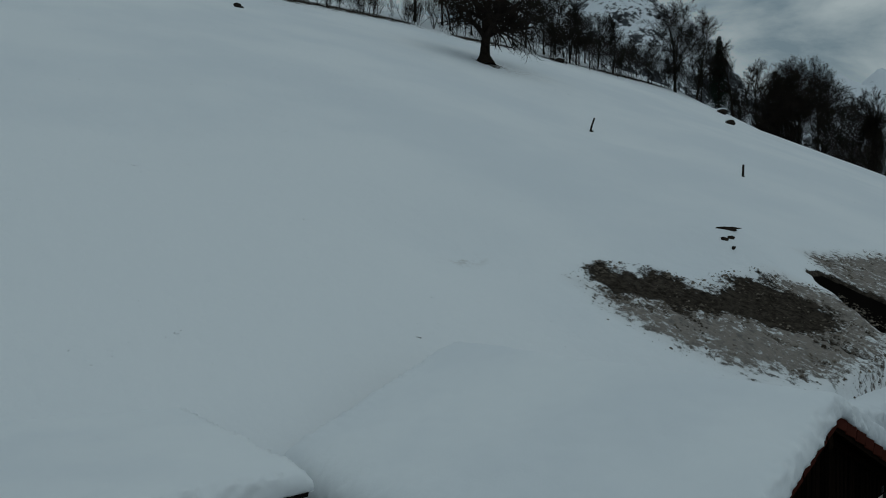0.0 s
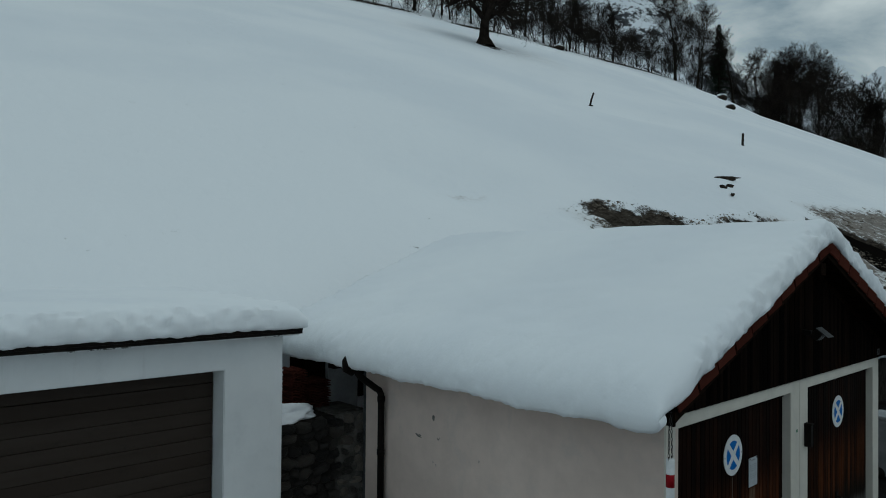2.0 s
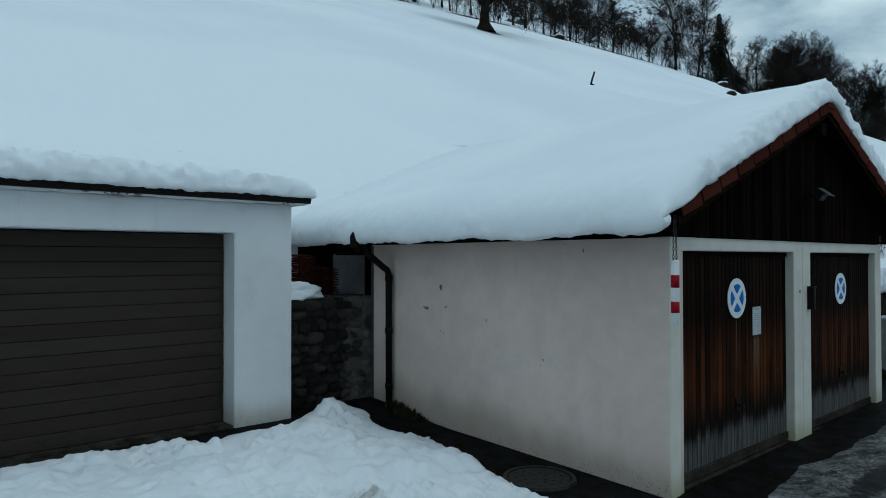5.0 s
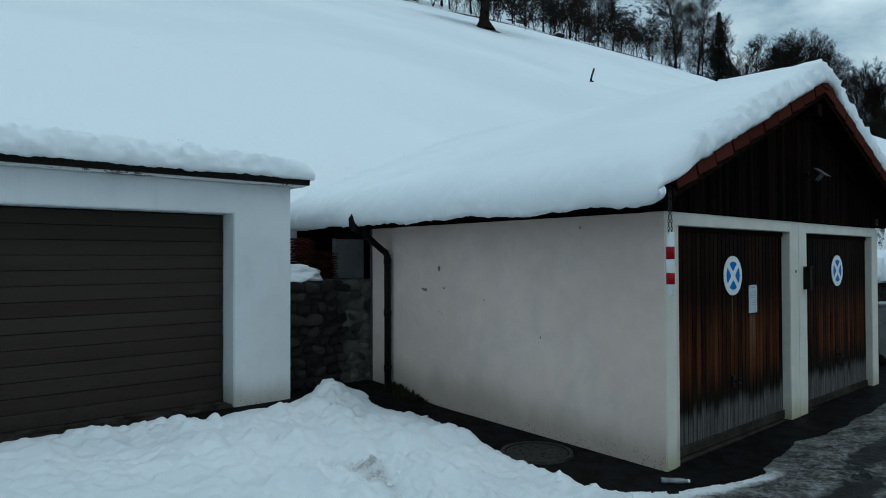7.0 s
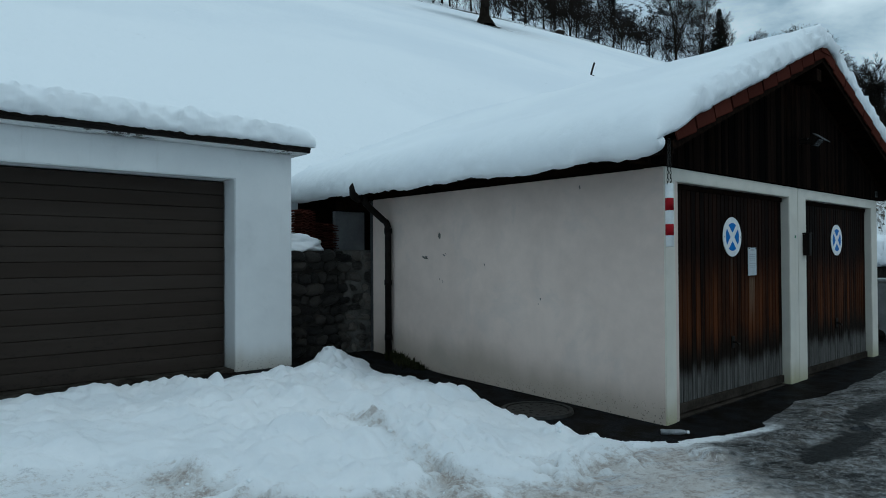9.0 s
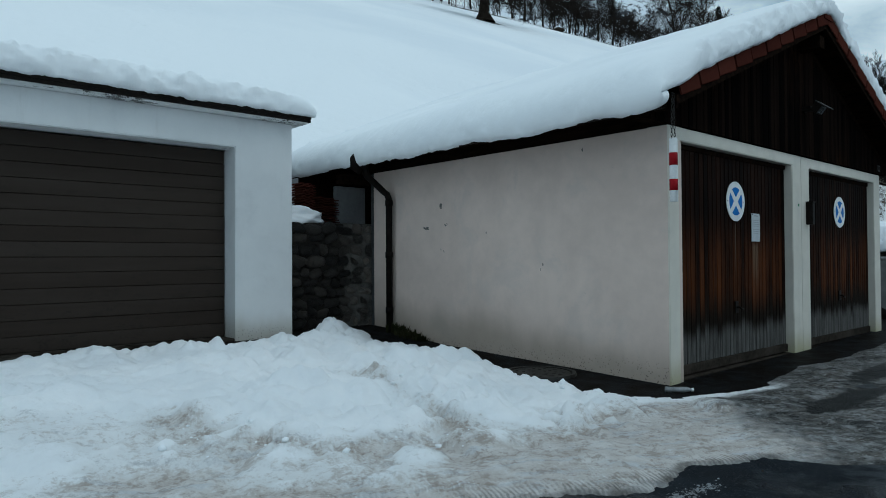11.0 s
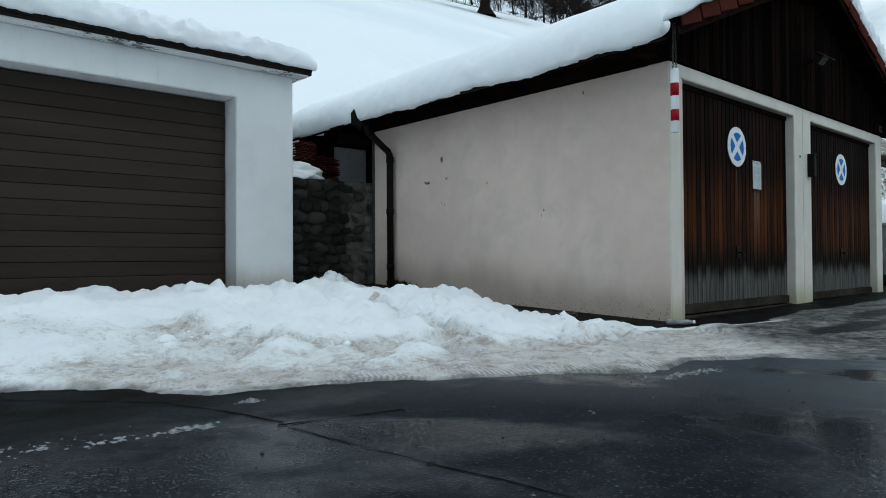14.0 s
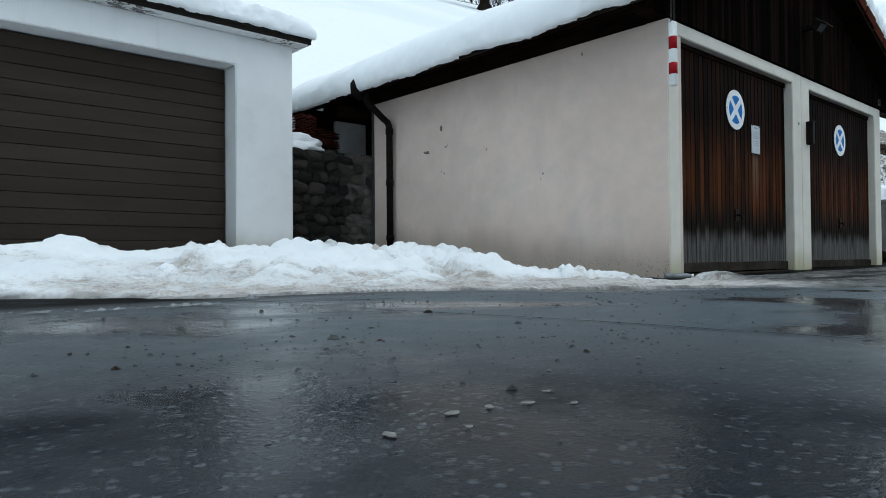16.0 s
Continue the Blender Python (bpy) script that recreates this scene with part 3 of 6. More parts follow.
def hill_z(x, y):
    """The meadow slope, which folds away behind its far shoulder."""
    cx, cy = min(max(x, -60.0), 125.0), min(max(y, -30.0), 95.0)
    z = -0.383 + 0.1097 * cx + 0.4794 * cy - 0.000311 * cy * cy + 0.000429 * cx * cy - 0.000493 * cx * cx
    past = x - (90.2 - 0.08 * (y - 21) + 1.2 * max(0.0, y - 44))
    if past > 0:
        z -= 0.0131 * past * past if past < 20 else 5.24 + 0.5 * (past - 20)
    z -= 0.81 * smooth01(x, 46.6, 76.6) * smooth01(y, 44.0, 37.1)
    for px, py, rise, wide in KNOLLS:
        z += rise * math.exp(-((x - px) ** 2 + (y - py) ** 2) / (wide * wide))
    z += 0.22 * fbm(x * 0.035, y * 0.035, 3.0, 3) * min(1.0, max(0.0, (abs(x) + y - 12) / 25))
    return max(z, -45.0)


def yard_edge(x):
    if x > 6.0:
        return 2.45
    return 5.92 if x > -1.36 else 4.72


def ground_z(x, y):
    wide = 0.06 if x < 9 else min(0.06 + 0.2 * (x - 9), 0.5)
    edge = yard_edge(x)
    rise = smooth01(y, edge, edge + wide)
    low = yard_z(x, y) - 0.06 - 0.02 * max(0.0, -y - 12)
    return low + (max(hill_z(x, y), low) - low) * rise


def spaced(dense_from, dense_to, step, low, high, grow=1.14):
    mid = list(np.arange(dense_from, dense_to + step / 2, step))
    up, s = [], step
    v = mid[-1]
    while v < high:
        s *= grow
        v += s
        up.append(v)
    down, s = [], step
    v = mid[0]
    while v > low:
        s *= grow
        v -= s
        down.append(v)
    return down[::-1] + mid + up


THICKET = [(30, 66.5), (39.5, 68.2), (44.5, 68.5), (51, 67.5), (57, 63.5), (65.5, 62.3), (69.5, 57.5), (75.5, 56.5), (85, 57.5), (96, 59), (105, 55.5), (107, 47), (107, 38), (106, 30), (104, 20), (100, 10)]


def edge_distance(x, y):
    """Distance to the line along which trees and bushes stand."""
    best = 1e9
    for (ax, ay), (bx, by) in zip(THICKET, THICKET[1:]):
        dx, dy = bx - ax, by - ay
        t = min(1.0, max(0.0, ((x - ax) * dx + (y - ay) * dy) / (dx * dx + dy * dy)))
        best = min(best, math.hypot(x - ax - t * dx, y - ay - t * dy))
    return best


THAWED = [(11.3, 8.95), (12.2, 8.95), (13.6, 8.5), (15.2, 7.1), (16.3, 7.35), (18.5, 7.0), (18.4, 6.4), (18.8, 5.6), (18.5, 4.1), (15.9, 4.3), (14.0, 5.7), (12.8, 6.4), (11.7, 6.9), (10.6, 7.8), (10.8, 8.8)]
APRON = [(10.3, 8.8), (9.7, 7.1), (10.0, 5.6), (10.8, 4.1), (13.2, 3.0), (17, 2.6), (20, 3.3), (21, 5.0), (19.5, 6.9), (14, 7.4)]
GULLY_BANK = [(24.5, 7.9), (31, 6.7), (31, 4.0), (23.3, 4.3), (22.9, 6.2)]


def inward(x, y, loop):
    """Distance to the rim of a closed outline, positive inside."""
    best, odd = 1e9, False
    for (ax, ay), (bx, by) in zip(loop, loop[1:] + loop[:1]):
        dx, dy = bx - ax, by - ay
        t = min(1.0, max(0.0, ((x - ax) * dx + (y - ay) * dy) / (dx * dx + dy * dy)))
        best = min(best, math.hypot(x - ax - t * dx, y - ay - t * dy))
        if (ay > y) != (by > y) and x < dx * (y - ay) / dy + ax:
            odd = not odd
    return best if odd else -best


def mud_core(x, y):
    """Positive in the thawed patch, 0 at its rim, negative outside."""
    return inward(x, y, THAWED) / 1.3


def strewn(x, y):
    """How thickly crumbled earth lies over the snow below the patch and by the gully."""
    return max(0.0, min(1.0, 0.45 + 0.7 * inward(x, y, APRON)), min(1.0, 0.5 + 0.7 * inward(x, y, GULLY_BANK)))


def build_ground():
    xs, ys = spaced(8.0, 30.0, 0.15, -2500, 4200, 1.10), spaced(1.5, 12.0, 0.14, -2500, 4200, 1.10)
    ys = sorted(set(ys) | {4.70, 4.79, 5.90, 5.99})
    xs = sorted(set(xs) | {-1.5, -1.38, -1.34, -1.2, 5.95, 6.05})
    verts, mud_and_cut, apron, thin = [], [], [], []
    for y in ys:
        for x in xs:
            z = ground_z(x, y)
            m = a = 0.0
            if 5 < x < 34 and -1 < y < 16:
                m = max(0.0, min(1.0, 0.5 + 1.0 * mud_core(x, y) + 0.35 * fbm(x * 0.9, y * 0.9, 6.0, 3)))
                a = strewn(x, y)
                z += 0.13 * fbm(x * 2.1, y * 2.1, 1.0, 5) * max(m, a * 0.7)
                z -= 0.10 * m
                mid, half = 21.75 + 0.28 * (y - 5.0) + 0.35 * fbm(x * 0.8, y * 0.8, 41.0, 3), 0.75 + 0.42 * (6.6 - y)
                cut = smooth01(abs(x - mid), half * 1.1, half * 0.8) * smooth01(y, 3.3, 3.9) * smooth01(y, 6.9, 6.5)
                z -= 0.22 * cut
                # values over 1 mark the cuts that are coloured near-black
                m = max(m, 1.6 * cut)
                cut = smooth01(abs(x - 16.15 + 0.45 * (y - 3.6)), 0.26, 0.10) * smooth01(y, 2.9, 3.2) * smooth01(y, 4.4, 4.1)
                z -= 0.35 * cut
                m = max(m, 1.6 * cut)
            m = max(m, 0.9 * smooth01(math.hypot(x - 42.3, y - 43.6), 1.8, 0.7))
            if 28 < x < 112 and y > 12:
                strip = edge_distance(x, y)
                m = max(m, 0.85 * smooth01(abs(strip), 2.6, 0.6))
            t = max(0.0, 1 - math.hypot((x - 43.5) / 6.5, (y - 42.0) / 4.5)) + max(0.0, 1 - math.hypot((x - 8.3) / 1.1, (y - 11.2) / 0.5))
            t += (smooth01(abs(edge_distance(x, y)), 6.0, 1.0) if 28 < x < 112 and y > 12 else 0.0)
            verts.append((x, y, z))
            mud_and_cut.append(m)
            apron.append(a)
            thin.append(min(1.0, t))
    nx = len(xs)
    faces = [(j * nx + i, j * nx + i + 1, (j + 1) * nx + i + 1, (j + 1) * nx + i) for j in range(len(ys) - 1) for i in range(nx - 1)]
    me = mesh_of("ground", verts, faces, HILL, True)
    for name, values in (("mud_and_cut", mud_and_cut), ("apron", apron), ("thin", thin)):
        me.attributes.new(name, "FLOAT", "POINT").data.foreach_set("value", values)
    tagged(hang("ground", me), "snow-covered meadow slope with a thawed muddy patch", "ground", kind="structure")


def build_road():
    xs, ys = np.arange(-16, 16.1, 0.25), np.arange(-10, 4.76, 0.25)
    verts, faces = [], []
    for y in ys:
        for x in xs:
            verts.append((x, min(y, 4.7), road_z(x, y)))
    nx = len(xs)
    for j in range(len(ys) - 1):
        for i in range(nx - 1):
            if xs[i] >= 6.0 and ys[j] >= 2.25:
                continue
            faces.append((j * nx + i, j * nx + i + 1, (j + 1) * nx + i + 1, (j + 1) * nx + i))
    tagged(hang("road", mesh_of("road", verts, faces, ASPHALT, True)), "wet dark grey asphalt of the road and yard", "road", kind="structure")


build_ground()
build_road()


# ---- snow bank along the yard ----
ROAD_RIM = [(-9, 2.8), (-6.5, 1.25), (-5.2, 0.42), (-4.86, 0.13), (-4.58, -0.02), (-4.46, -0.08), (-4.38, -0.37), (-4.26, -0.48), (-3.88, -0.64), (-3.45, -0.92),
            (-3.0, -1.12), (-2.61, -1.34), (-2.34, -1.36), (-2.05, -1.32), (-1.62, -1.46), (-1.49, -1.72), (-1.2, -2.0), (0.5, -3.0), (7, -5.0)]
WALL_RIM = [(7, -0.35), (4.26, -0.47), (2.67, -0.49), (2.13, -0.47), (1.8, -0.39), (1.0, -0.46), (0.55, -0.58), (0.2, -0.50), (-0.05, -0.42), (-0.35, -0.33), (-0.5, -0.17), (-0.72, -0.05), (-0.84, 0.18), (-0.8, 0.45), (-0.84, 0.9), (-0.75, 1.4),
            (-0.52, 2.15), (-0.46, 2.65), (-0.6, 3.05), (-0.62, 3.5), (-0.5, 3.75), (-0.5, 4.0), (-0.75, 4.3), (-1.25, 4.0), (-1.5, 3.86), (-2.2, 3.86), (-2.43, 3.74), (-2.8, 4.0), (-3.2, 3.98), (-4.2, 4.12), (-5.5, 4.0), (-9, 4.6)]



def rim_distance(x, y, rim):
    best = 1e9
    for (ax, ay), (bx, by) in zip(rim, rim[1:]):
        dx, dy = bx - ax, by - ay
        t = min(1.0, max(0.0, ((x - ax) * dx + (y - ay) * dy) / (dx * dx + dy * dy)))
        best = min(best, math.hypot(x - ax - t * dx, y - ay - t * dy))
    return best


def inside(x, y, loop):
    odd = False
    for (ax, ay), (bx, by) in zip(loop, loop[1:] + loop[:1]):
        if (ay > y) != (by > y) and x < (bx - ax) * (y - ay) / (by - ay) + ax:
            odd = not odd
    return odd


TRACKS = [[(-3.88, 1.0), (-3.80, 0.5), (-3.5, -0.02), (-2.96, -0.12), (-2.8, -0.5), (-2.1, -0.7), (-1.2, -0.85), (0.2, -1.1)], [(-2.38, 1.6), (-2.25, 1.2), (-2.40, 0.7), (-2.47, 0.25), (-2.60, -0.1), (-2.72, -0.42)]]
CLODS = [(-3.54, 3.6, 0.17, 0.17, 0.075), (-2.74, 3.6, 0.22, 0.17, 0.08), (-3.72, 0.98, 0.14, 0.10, 0.055), (-3.45, 0.02, 0.05, 0.05, 0.05), (-3.36, 0.06, 0.035, 0.04, 0.04), (-2.35, 0.02, 0.30, 0.13, 0.06), (-2.95, 1.35, 0.13, 0.10, 0.05), (-2.05, 0.9, 0.12, 0.10, 0.06),
         (-1.72, 1.25, 0.10, 0.08, 0.05), (-1.55, 0.75, 0.10, 0.08, 0.05), (-4.3, 1.7, 0.22, 0.16, 0.06), (-3.4, 2.4, 0.2, 0.14, 0.06), (-2.2, 2.6, 0.2, 0.15, 0.05), (-1.35, 2.1, 0.12, 0.12, 0.06),
         (-3.95, 0.02, 0.35, 0.09, 0.035), (-2.75, 0.75, 0.12, 0.08, 0.04), (-1.8, 0.35, 0.16, 0.08, 0.045), (-4.0, 3.3, 0.25, 0.14, 0.06), (-2.75, 3.25, 0.22, 0.14, 0.07), (-1.0, 1.45, 0.09, 0.10, 0.05)]


def bank_depth(x, y):
    """Depth of the snow over the yard; its dirt, iciness, tread and wetness."""
    wob = 0.06 * fbm(x * 2.6, y * 2.6, 9.0, 3) + 0.022 * fbm(x * 9, y * 9, 3.0, 3) + 0.010 * fbm(x * 34, y * 34, 6.0, 2)
    d1 = rim_distance(x, y, ROAD_RIM)
    d2 = rim_distance(x, y, WALL_RIM)
    sign = 1 if inside(x, y, ROAD_RIM + WALL_RIM) else -1
    d1, d2 = d1 * (sign if d1 < d2 else 1) + wob, d2 * (sign if d2 <= d1 else 1) + wob * 0.7
    ice = smooth01(x - 1.0 * (y + 0.5) + 0.25 * fbm(x * 1.6, y * 1.6, 44.0, 3), -1.25, 0.35) * smooth01(y, 0.1, -0.4)
    pool = math.exp(-(((x - 0.35 + 1.9 * (y + 1.27)) / 0.75) ** 2 + ((y + 1.27) / 0.13) ** 2)) + 0.8 * math.exp(-(((x - 1.9) / 0.9) ** 2 + ((y + 1.05) / 0.16) ** 2))
    tread = smooth01(d1, 0.01, 0.06) * smooth01(d1, 0.42, 0.24) * smooth01(x, -4.6, -3.6)
    if min(d1, d2) < 0:
        return max(-0.12, 0.45 * min(d1, d2)), 0.8, ice, d1, 0.0, pool
    near, _ = noise.voronoi(Vector((x * 3.0 + wob * 5, y * 3.0, 1.0)))
    small, _ = noise.voronoi(Vector((x * 8.0 + wob * 4, y * 8.0 + wob * 5, 7.0)))
    patchy = 0.35 + 0.65 * smooth01(fbm(x * 0.8, y * 0.8, 8.0, 2), -0.35, 0.35)
    calm = 0.5 + 0.5 * smooth01(x, -3.7, -2.3)
    clods = 0.110 * calm * max(0.0, 1 - (near[0] * 1.5) ** 2) * patchy + 0.088 * calm * max(0.0, 1 - (small[0] * 1.45) ** 2) * (1.45 - patchy) * (0.25 + 0.75 * smooth01(fbm(x * 1.2, y * 1.2, 61.0, 2), -0.2, 0.3))
    lumps = fbm(x * 1.3, y * 1.3, 2.0, 3) * 0.05 + fbm(x * 3.2, y * 3.6, 37.0, 2) * 0.035 + clods + fbm(x * 14, y * 14, 4.0, 3) * 0.013 + 0.035 * max(0.0, fbm(x * 4.5, y * 4.5, 17.0, 2)) - 0.077
    slush = 0.55 + 0.45 * smooth01(x, -3.9, -2.4) + 0.25 * fbm(x * 1.1, y * 1.1, 31.0, 3)
    thick = 0.014 + 0.034 * smooth01(x, -4.25, -4.6)
    rise = thick * (1 - math.exp(-d1 / 0.05)) + 0.030 * smooth01(d1, 0.05, 0.5) + 0.10 * smooth01(d1, slush * 0.55, slush * 1.25) - 0.075 * smooth01(y, 1.2, 3.2)
    rise = max(rise, 0.012 + 0.03 * smooth01(d1, 0.3, 1.0))
    rise -= 0.085 * smooth01(x, -2.4, -1.0) * smooth01(y, 0.9, 0.1)
    fall = 1 - math.exp(-d2 / 0.12)
    body = smooth01(d1, slush * 0.4, slush * 1.15)
    full = (max(rise, 0.012) + lumps * (0.12 + 0.88 * body)) * fall
    for cx, cy, rx, ry, h in CLODS:
        u, v = (x - cx) / rx, (y - cy) / ry
        if u * u + v * v < 6:
            full += h * math.exp(-(u * u + v * v) ** 1.4) * (0.9 + 0.45 * fbm(x * 9, y * 9, 2.0, 3)) * fall
    full += max(0.0, 0.062 * max(y, 0.0) - yard_z(x, y)) * smooth01(y, 0.1, 1.1) * smooth01(d2, 0.0, 0.85) * smooth01(d1, 0.35, 1.1)
    rut = 0.0
    for line, wide in zip(TRACKS, (0.17, 0.13)):
        d = rim_distance(x, y, line)
        rut = max(rut, math.exp(-(d / wide) ** 2))
    crumbly = max(rut, smooth01(d2, 0.45, 0.12) * smooth01(x, -1.6, -1.0))
    bits, _ = noise.voronoi(Vector((x * 17 + 3 * wob, y * 17, 3.0)))
    full -= 0.030 * rut * body
    full += (1 - 0.6 * body) * fall * smooth01(d1, 0.03, 0.2) * (0.016 * max(0.0, 0.7 - bits[0]) + 0.030 * max(0.0, 0.42 - small[0]) + 0.010 * abs(fbm(x * 7, y * 15, 23.0, 3)))
    full += crumbly * body * fall * (0.020 * max(0.0, 0.75 - bits[0]) * smooth01(fbm(x * 5, y * 5, 55.0, 2), -0.3, 0.3) + 0.010 * fbm(x * 11, y * 11, 8.0, 3))
    heap = math.exp(-(((x + 0.93 - 0.25 * (y - 3.9)) / 0.20) ** 2 + ((y - 3.9) / 0.20) ** 2) ** 1.6) * 0.15 * (1.0 + 0.6 * fbm(x * 7, y * 7, 14.0, 3)) + 0.05 * math.exp(-(((x + 0.72) / 0.2) ** 2 + ((y - 3.85) / 0.15) ** 2))
    thin = 0.014 + 0.018 * fbm(x * 0.9, y * 1.9, 12.0, 4) + 0.007 * fbm(x * 7, y * 7, 19.0, 3) - 0.016 * min(1.0, pool)
    edge = 1 - math.exp(-d1 / 0.05)
    depth = max((full + heap) * (1 - ice) + thin * min(fall, edge) * ice, 0.003 * edge * fall)
    blotch = smooth01(fbm(x * 1.3, y * 2.2, 21.0, 4), -0.3, 0.4)
    dirt = 0.85 * smooth01(d1, slush * 1.15, 0.12) + 0.66 * rut * (0.45 + 0.55 * blotch) + 0.28 * smooth01(x, -3.5, -2.4) * smooth01(d1, 1.1, 0.4) + 0.40 * smooth01(lumps, -0.03, -0.06) * smooth01(d1, 2.0, 0.8)
    dirt += 0.60 * smooth01(x, -2.6, -0.9) * smooth01(y, 0.25, -0.5)
    dirt *= 0.25 + 0.75 * smooth01(x + 0.35 * y, -4.85, -4.0)
    heaped = smooth01(d2, 0.32, 0.08) * smooth01(x, 1.2, 0.2)
    return depth, min(0.95, dirt * (1 - 0.65 * heaped)), ice * (1 - 0.6 * heaped), d1, max(tread, 0.5 * rut), min(1.0, pool)


def build_bank():
    xs = np.concatenate([np.arange(-8.6, -5.2, 0.12), np.arange(-5.2, 0.6, 0.024), np.arange(0.6, 6.4, 0.07)])
    ys = np.concatenate([np.arange(-4.8, -2.2, 0.08), np.arange(-2.2, 4.42, 0.026)])
    index, verts, faces = {}, [], []
    traits = ("dirt", "ice", "off", "pressed", "pool")
    values = {name: [] for name in traits}
    grid = {}
    for j, y in enumerate(ys):
        for i, x in enumerate(xs):
            grid[i, j] = (x, y, *bank_depth(x, y))

    def vert(i, j):
        if (i, j) not in index:
            index[i, j] = len(verts)
            x, y, depth, *rest = grid[i, j]
            verts.append((x, y, yard_z(x, y) + max(depth, -0.04)))
            for name, value in zip(traits, rest):
                values[name].append(value)
        return index[i, j]

    for j in range(len(ys) - 1):
        for i in range(len(xs) - 1):
            if max(grid[i + a, j + b][2] for a in (0, 1) for b in (0, 1)) > -0.02:
                faces.append((vert(i, j), vert(i + 1, j), vert(i + 1, j + 1), vert(i, j + 1)))
    me = mesh_of("snow_bank", verts, faces, BANK, True)
    for name in traits:
        me.attributes.new(name, "FLOAT", "POINT").data.foreach_set("value", values[name])
    tagged(hang("snow_bank", me), "trampled snow bank with road dirt and tyre marks on asphalt", "snow bank", kind="stuff")


build_bank()


def build_bank_clods():
    """Loose clods of snow along the trodden trail and the bank's ragged rims, as one mesh."""
    rng = random.Random(29)
    bm = bmesh.new()
    bmesh.ops.create_icosphere(bm, subdivisions=1, radius=1.0)
    ball = [v.co.copy() for v in bm.verts]
    links = [tuple(v.index for v in q.verts) for q in bm.faces]
    bm.free()
    lines = [(TRACKS[0][:4], 0.15, 26), (TRACKS[1], 0.12, 34), ([(-0.62, -0.22), (-0.95, 0.18), (-0.92, 0.9), (-0.85, 1.4), (-0.65, 2.2), (-0.62, 2.7)], 0.07, 120), ([(-0.7, 3.6), (-0.8, 3.8), (-1.15, 3.85)], 0.08, 25)]
    verts, faces = [], []
    for line, spread, count in lines:
        for k in range(count):
            t = rng.random() * (len(line) - 1)
            (ax, ay), (bx, by) = line[int(t)], line[int(t) + 1]
            f = t - int(t)
            x, y = ax + (bx - ax) * f + rng.gauss(0, spread), ay + (by - ay) * f + rng.gauss(0, spread)
            depth = bank_depth(x, y)[0]
            if depth < 0.006:
                continue
            s, seed, n = 0.0085 * math.exp(rng.gauss(0, 0.55)), rng.uniform(0, 90), len(verts)
            flat, turn = rng.uniform(0.55, 0.9), rng.uniform(0, 6.3)
            for c in ball:
                d = s * (1 + 0.75 * fbm(c.x * 1.6 + seed, c.y * 1.6, c.z * 1.6, 2))
                px, py = c.x * 1.25, c.y
                verts.append((x + d * (px * math.cos(turn) - py * math.sin(turn)), y + d * (px * math.sin(turn) + py * math.cos(turn)), yard_z(x, y) + depth + d * (c.z + 0.1) * flat))
            faces += [tuple(i + n for i in q) for q in links]
    tagged(hang("snow_clods", mesh_of("snow_clods", verts, faces, SNOW, True)), "loose crumbly clods of snow on the trampled bank", "snow", kind="stuff")


build_bank_clods()
# ---- roof snow ----
def blanket_rows(a, b, free_a, free_b, rim, coarse, rim_a=None):
    """Rows across a snow blanket: place, height factor and how near a free rim the row lies (signed by the side)."""
    curl = [(0.30, 0.0), (0.02, 0.0), (-0.10, 0.10), (-0.16, 0.24), (-0.15, 0.40), (-0.06, 0.56), (0.10, 0.70), (0.32, 0.81), (0.60, 0.89), (0.95, 0.945), (1.4, 0.98)]
    rows = []
    lo, hi, near = a, b, rim_a or rim
    if free_a:
        rows += [(a + p * near, f, -1.0 if f < 0.9 else -0.5) for p, f in curl]
        lo = a + 1.9 * near
    if free_b:
        hi = b - 1.9 * rim
    n = max(2, int((hi - lo) / coarse))
    rows += [(lo + (hi - lo) * k / n, 1.0, 0.0) for k in range(n + 1)]
    if free_b:
        rows += [(b - p * rim, f, 1.0 if f < 0.9 else 0.5) for p, f in curl[::-1]]
    return rows


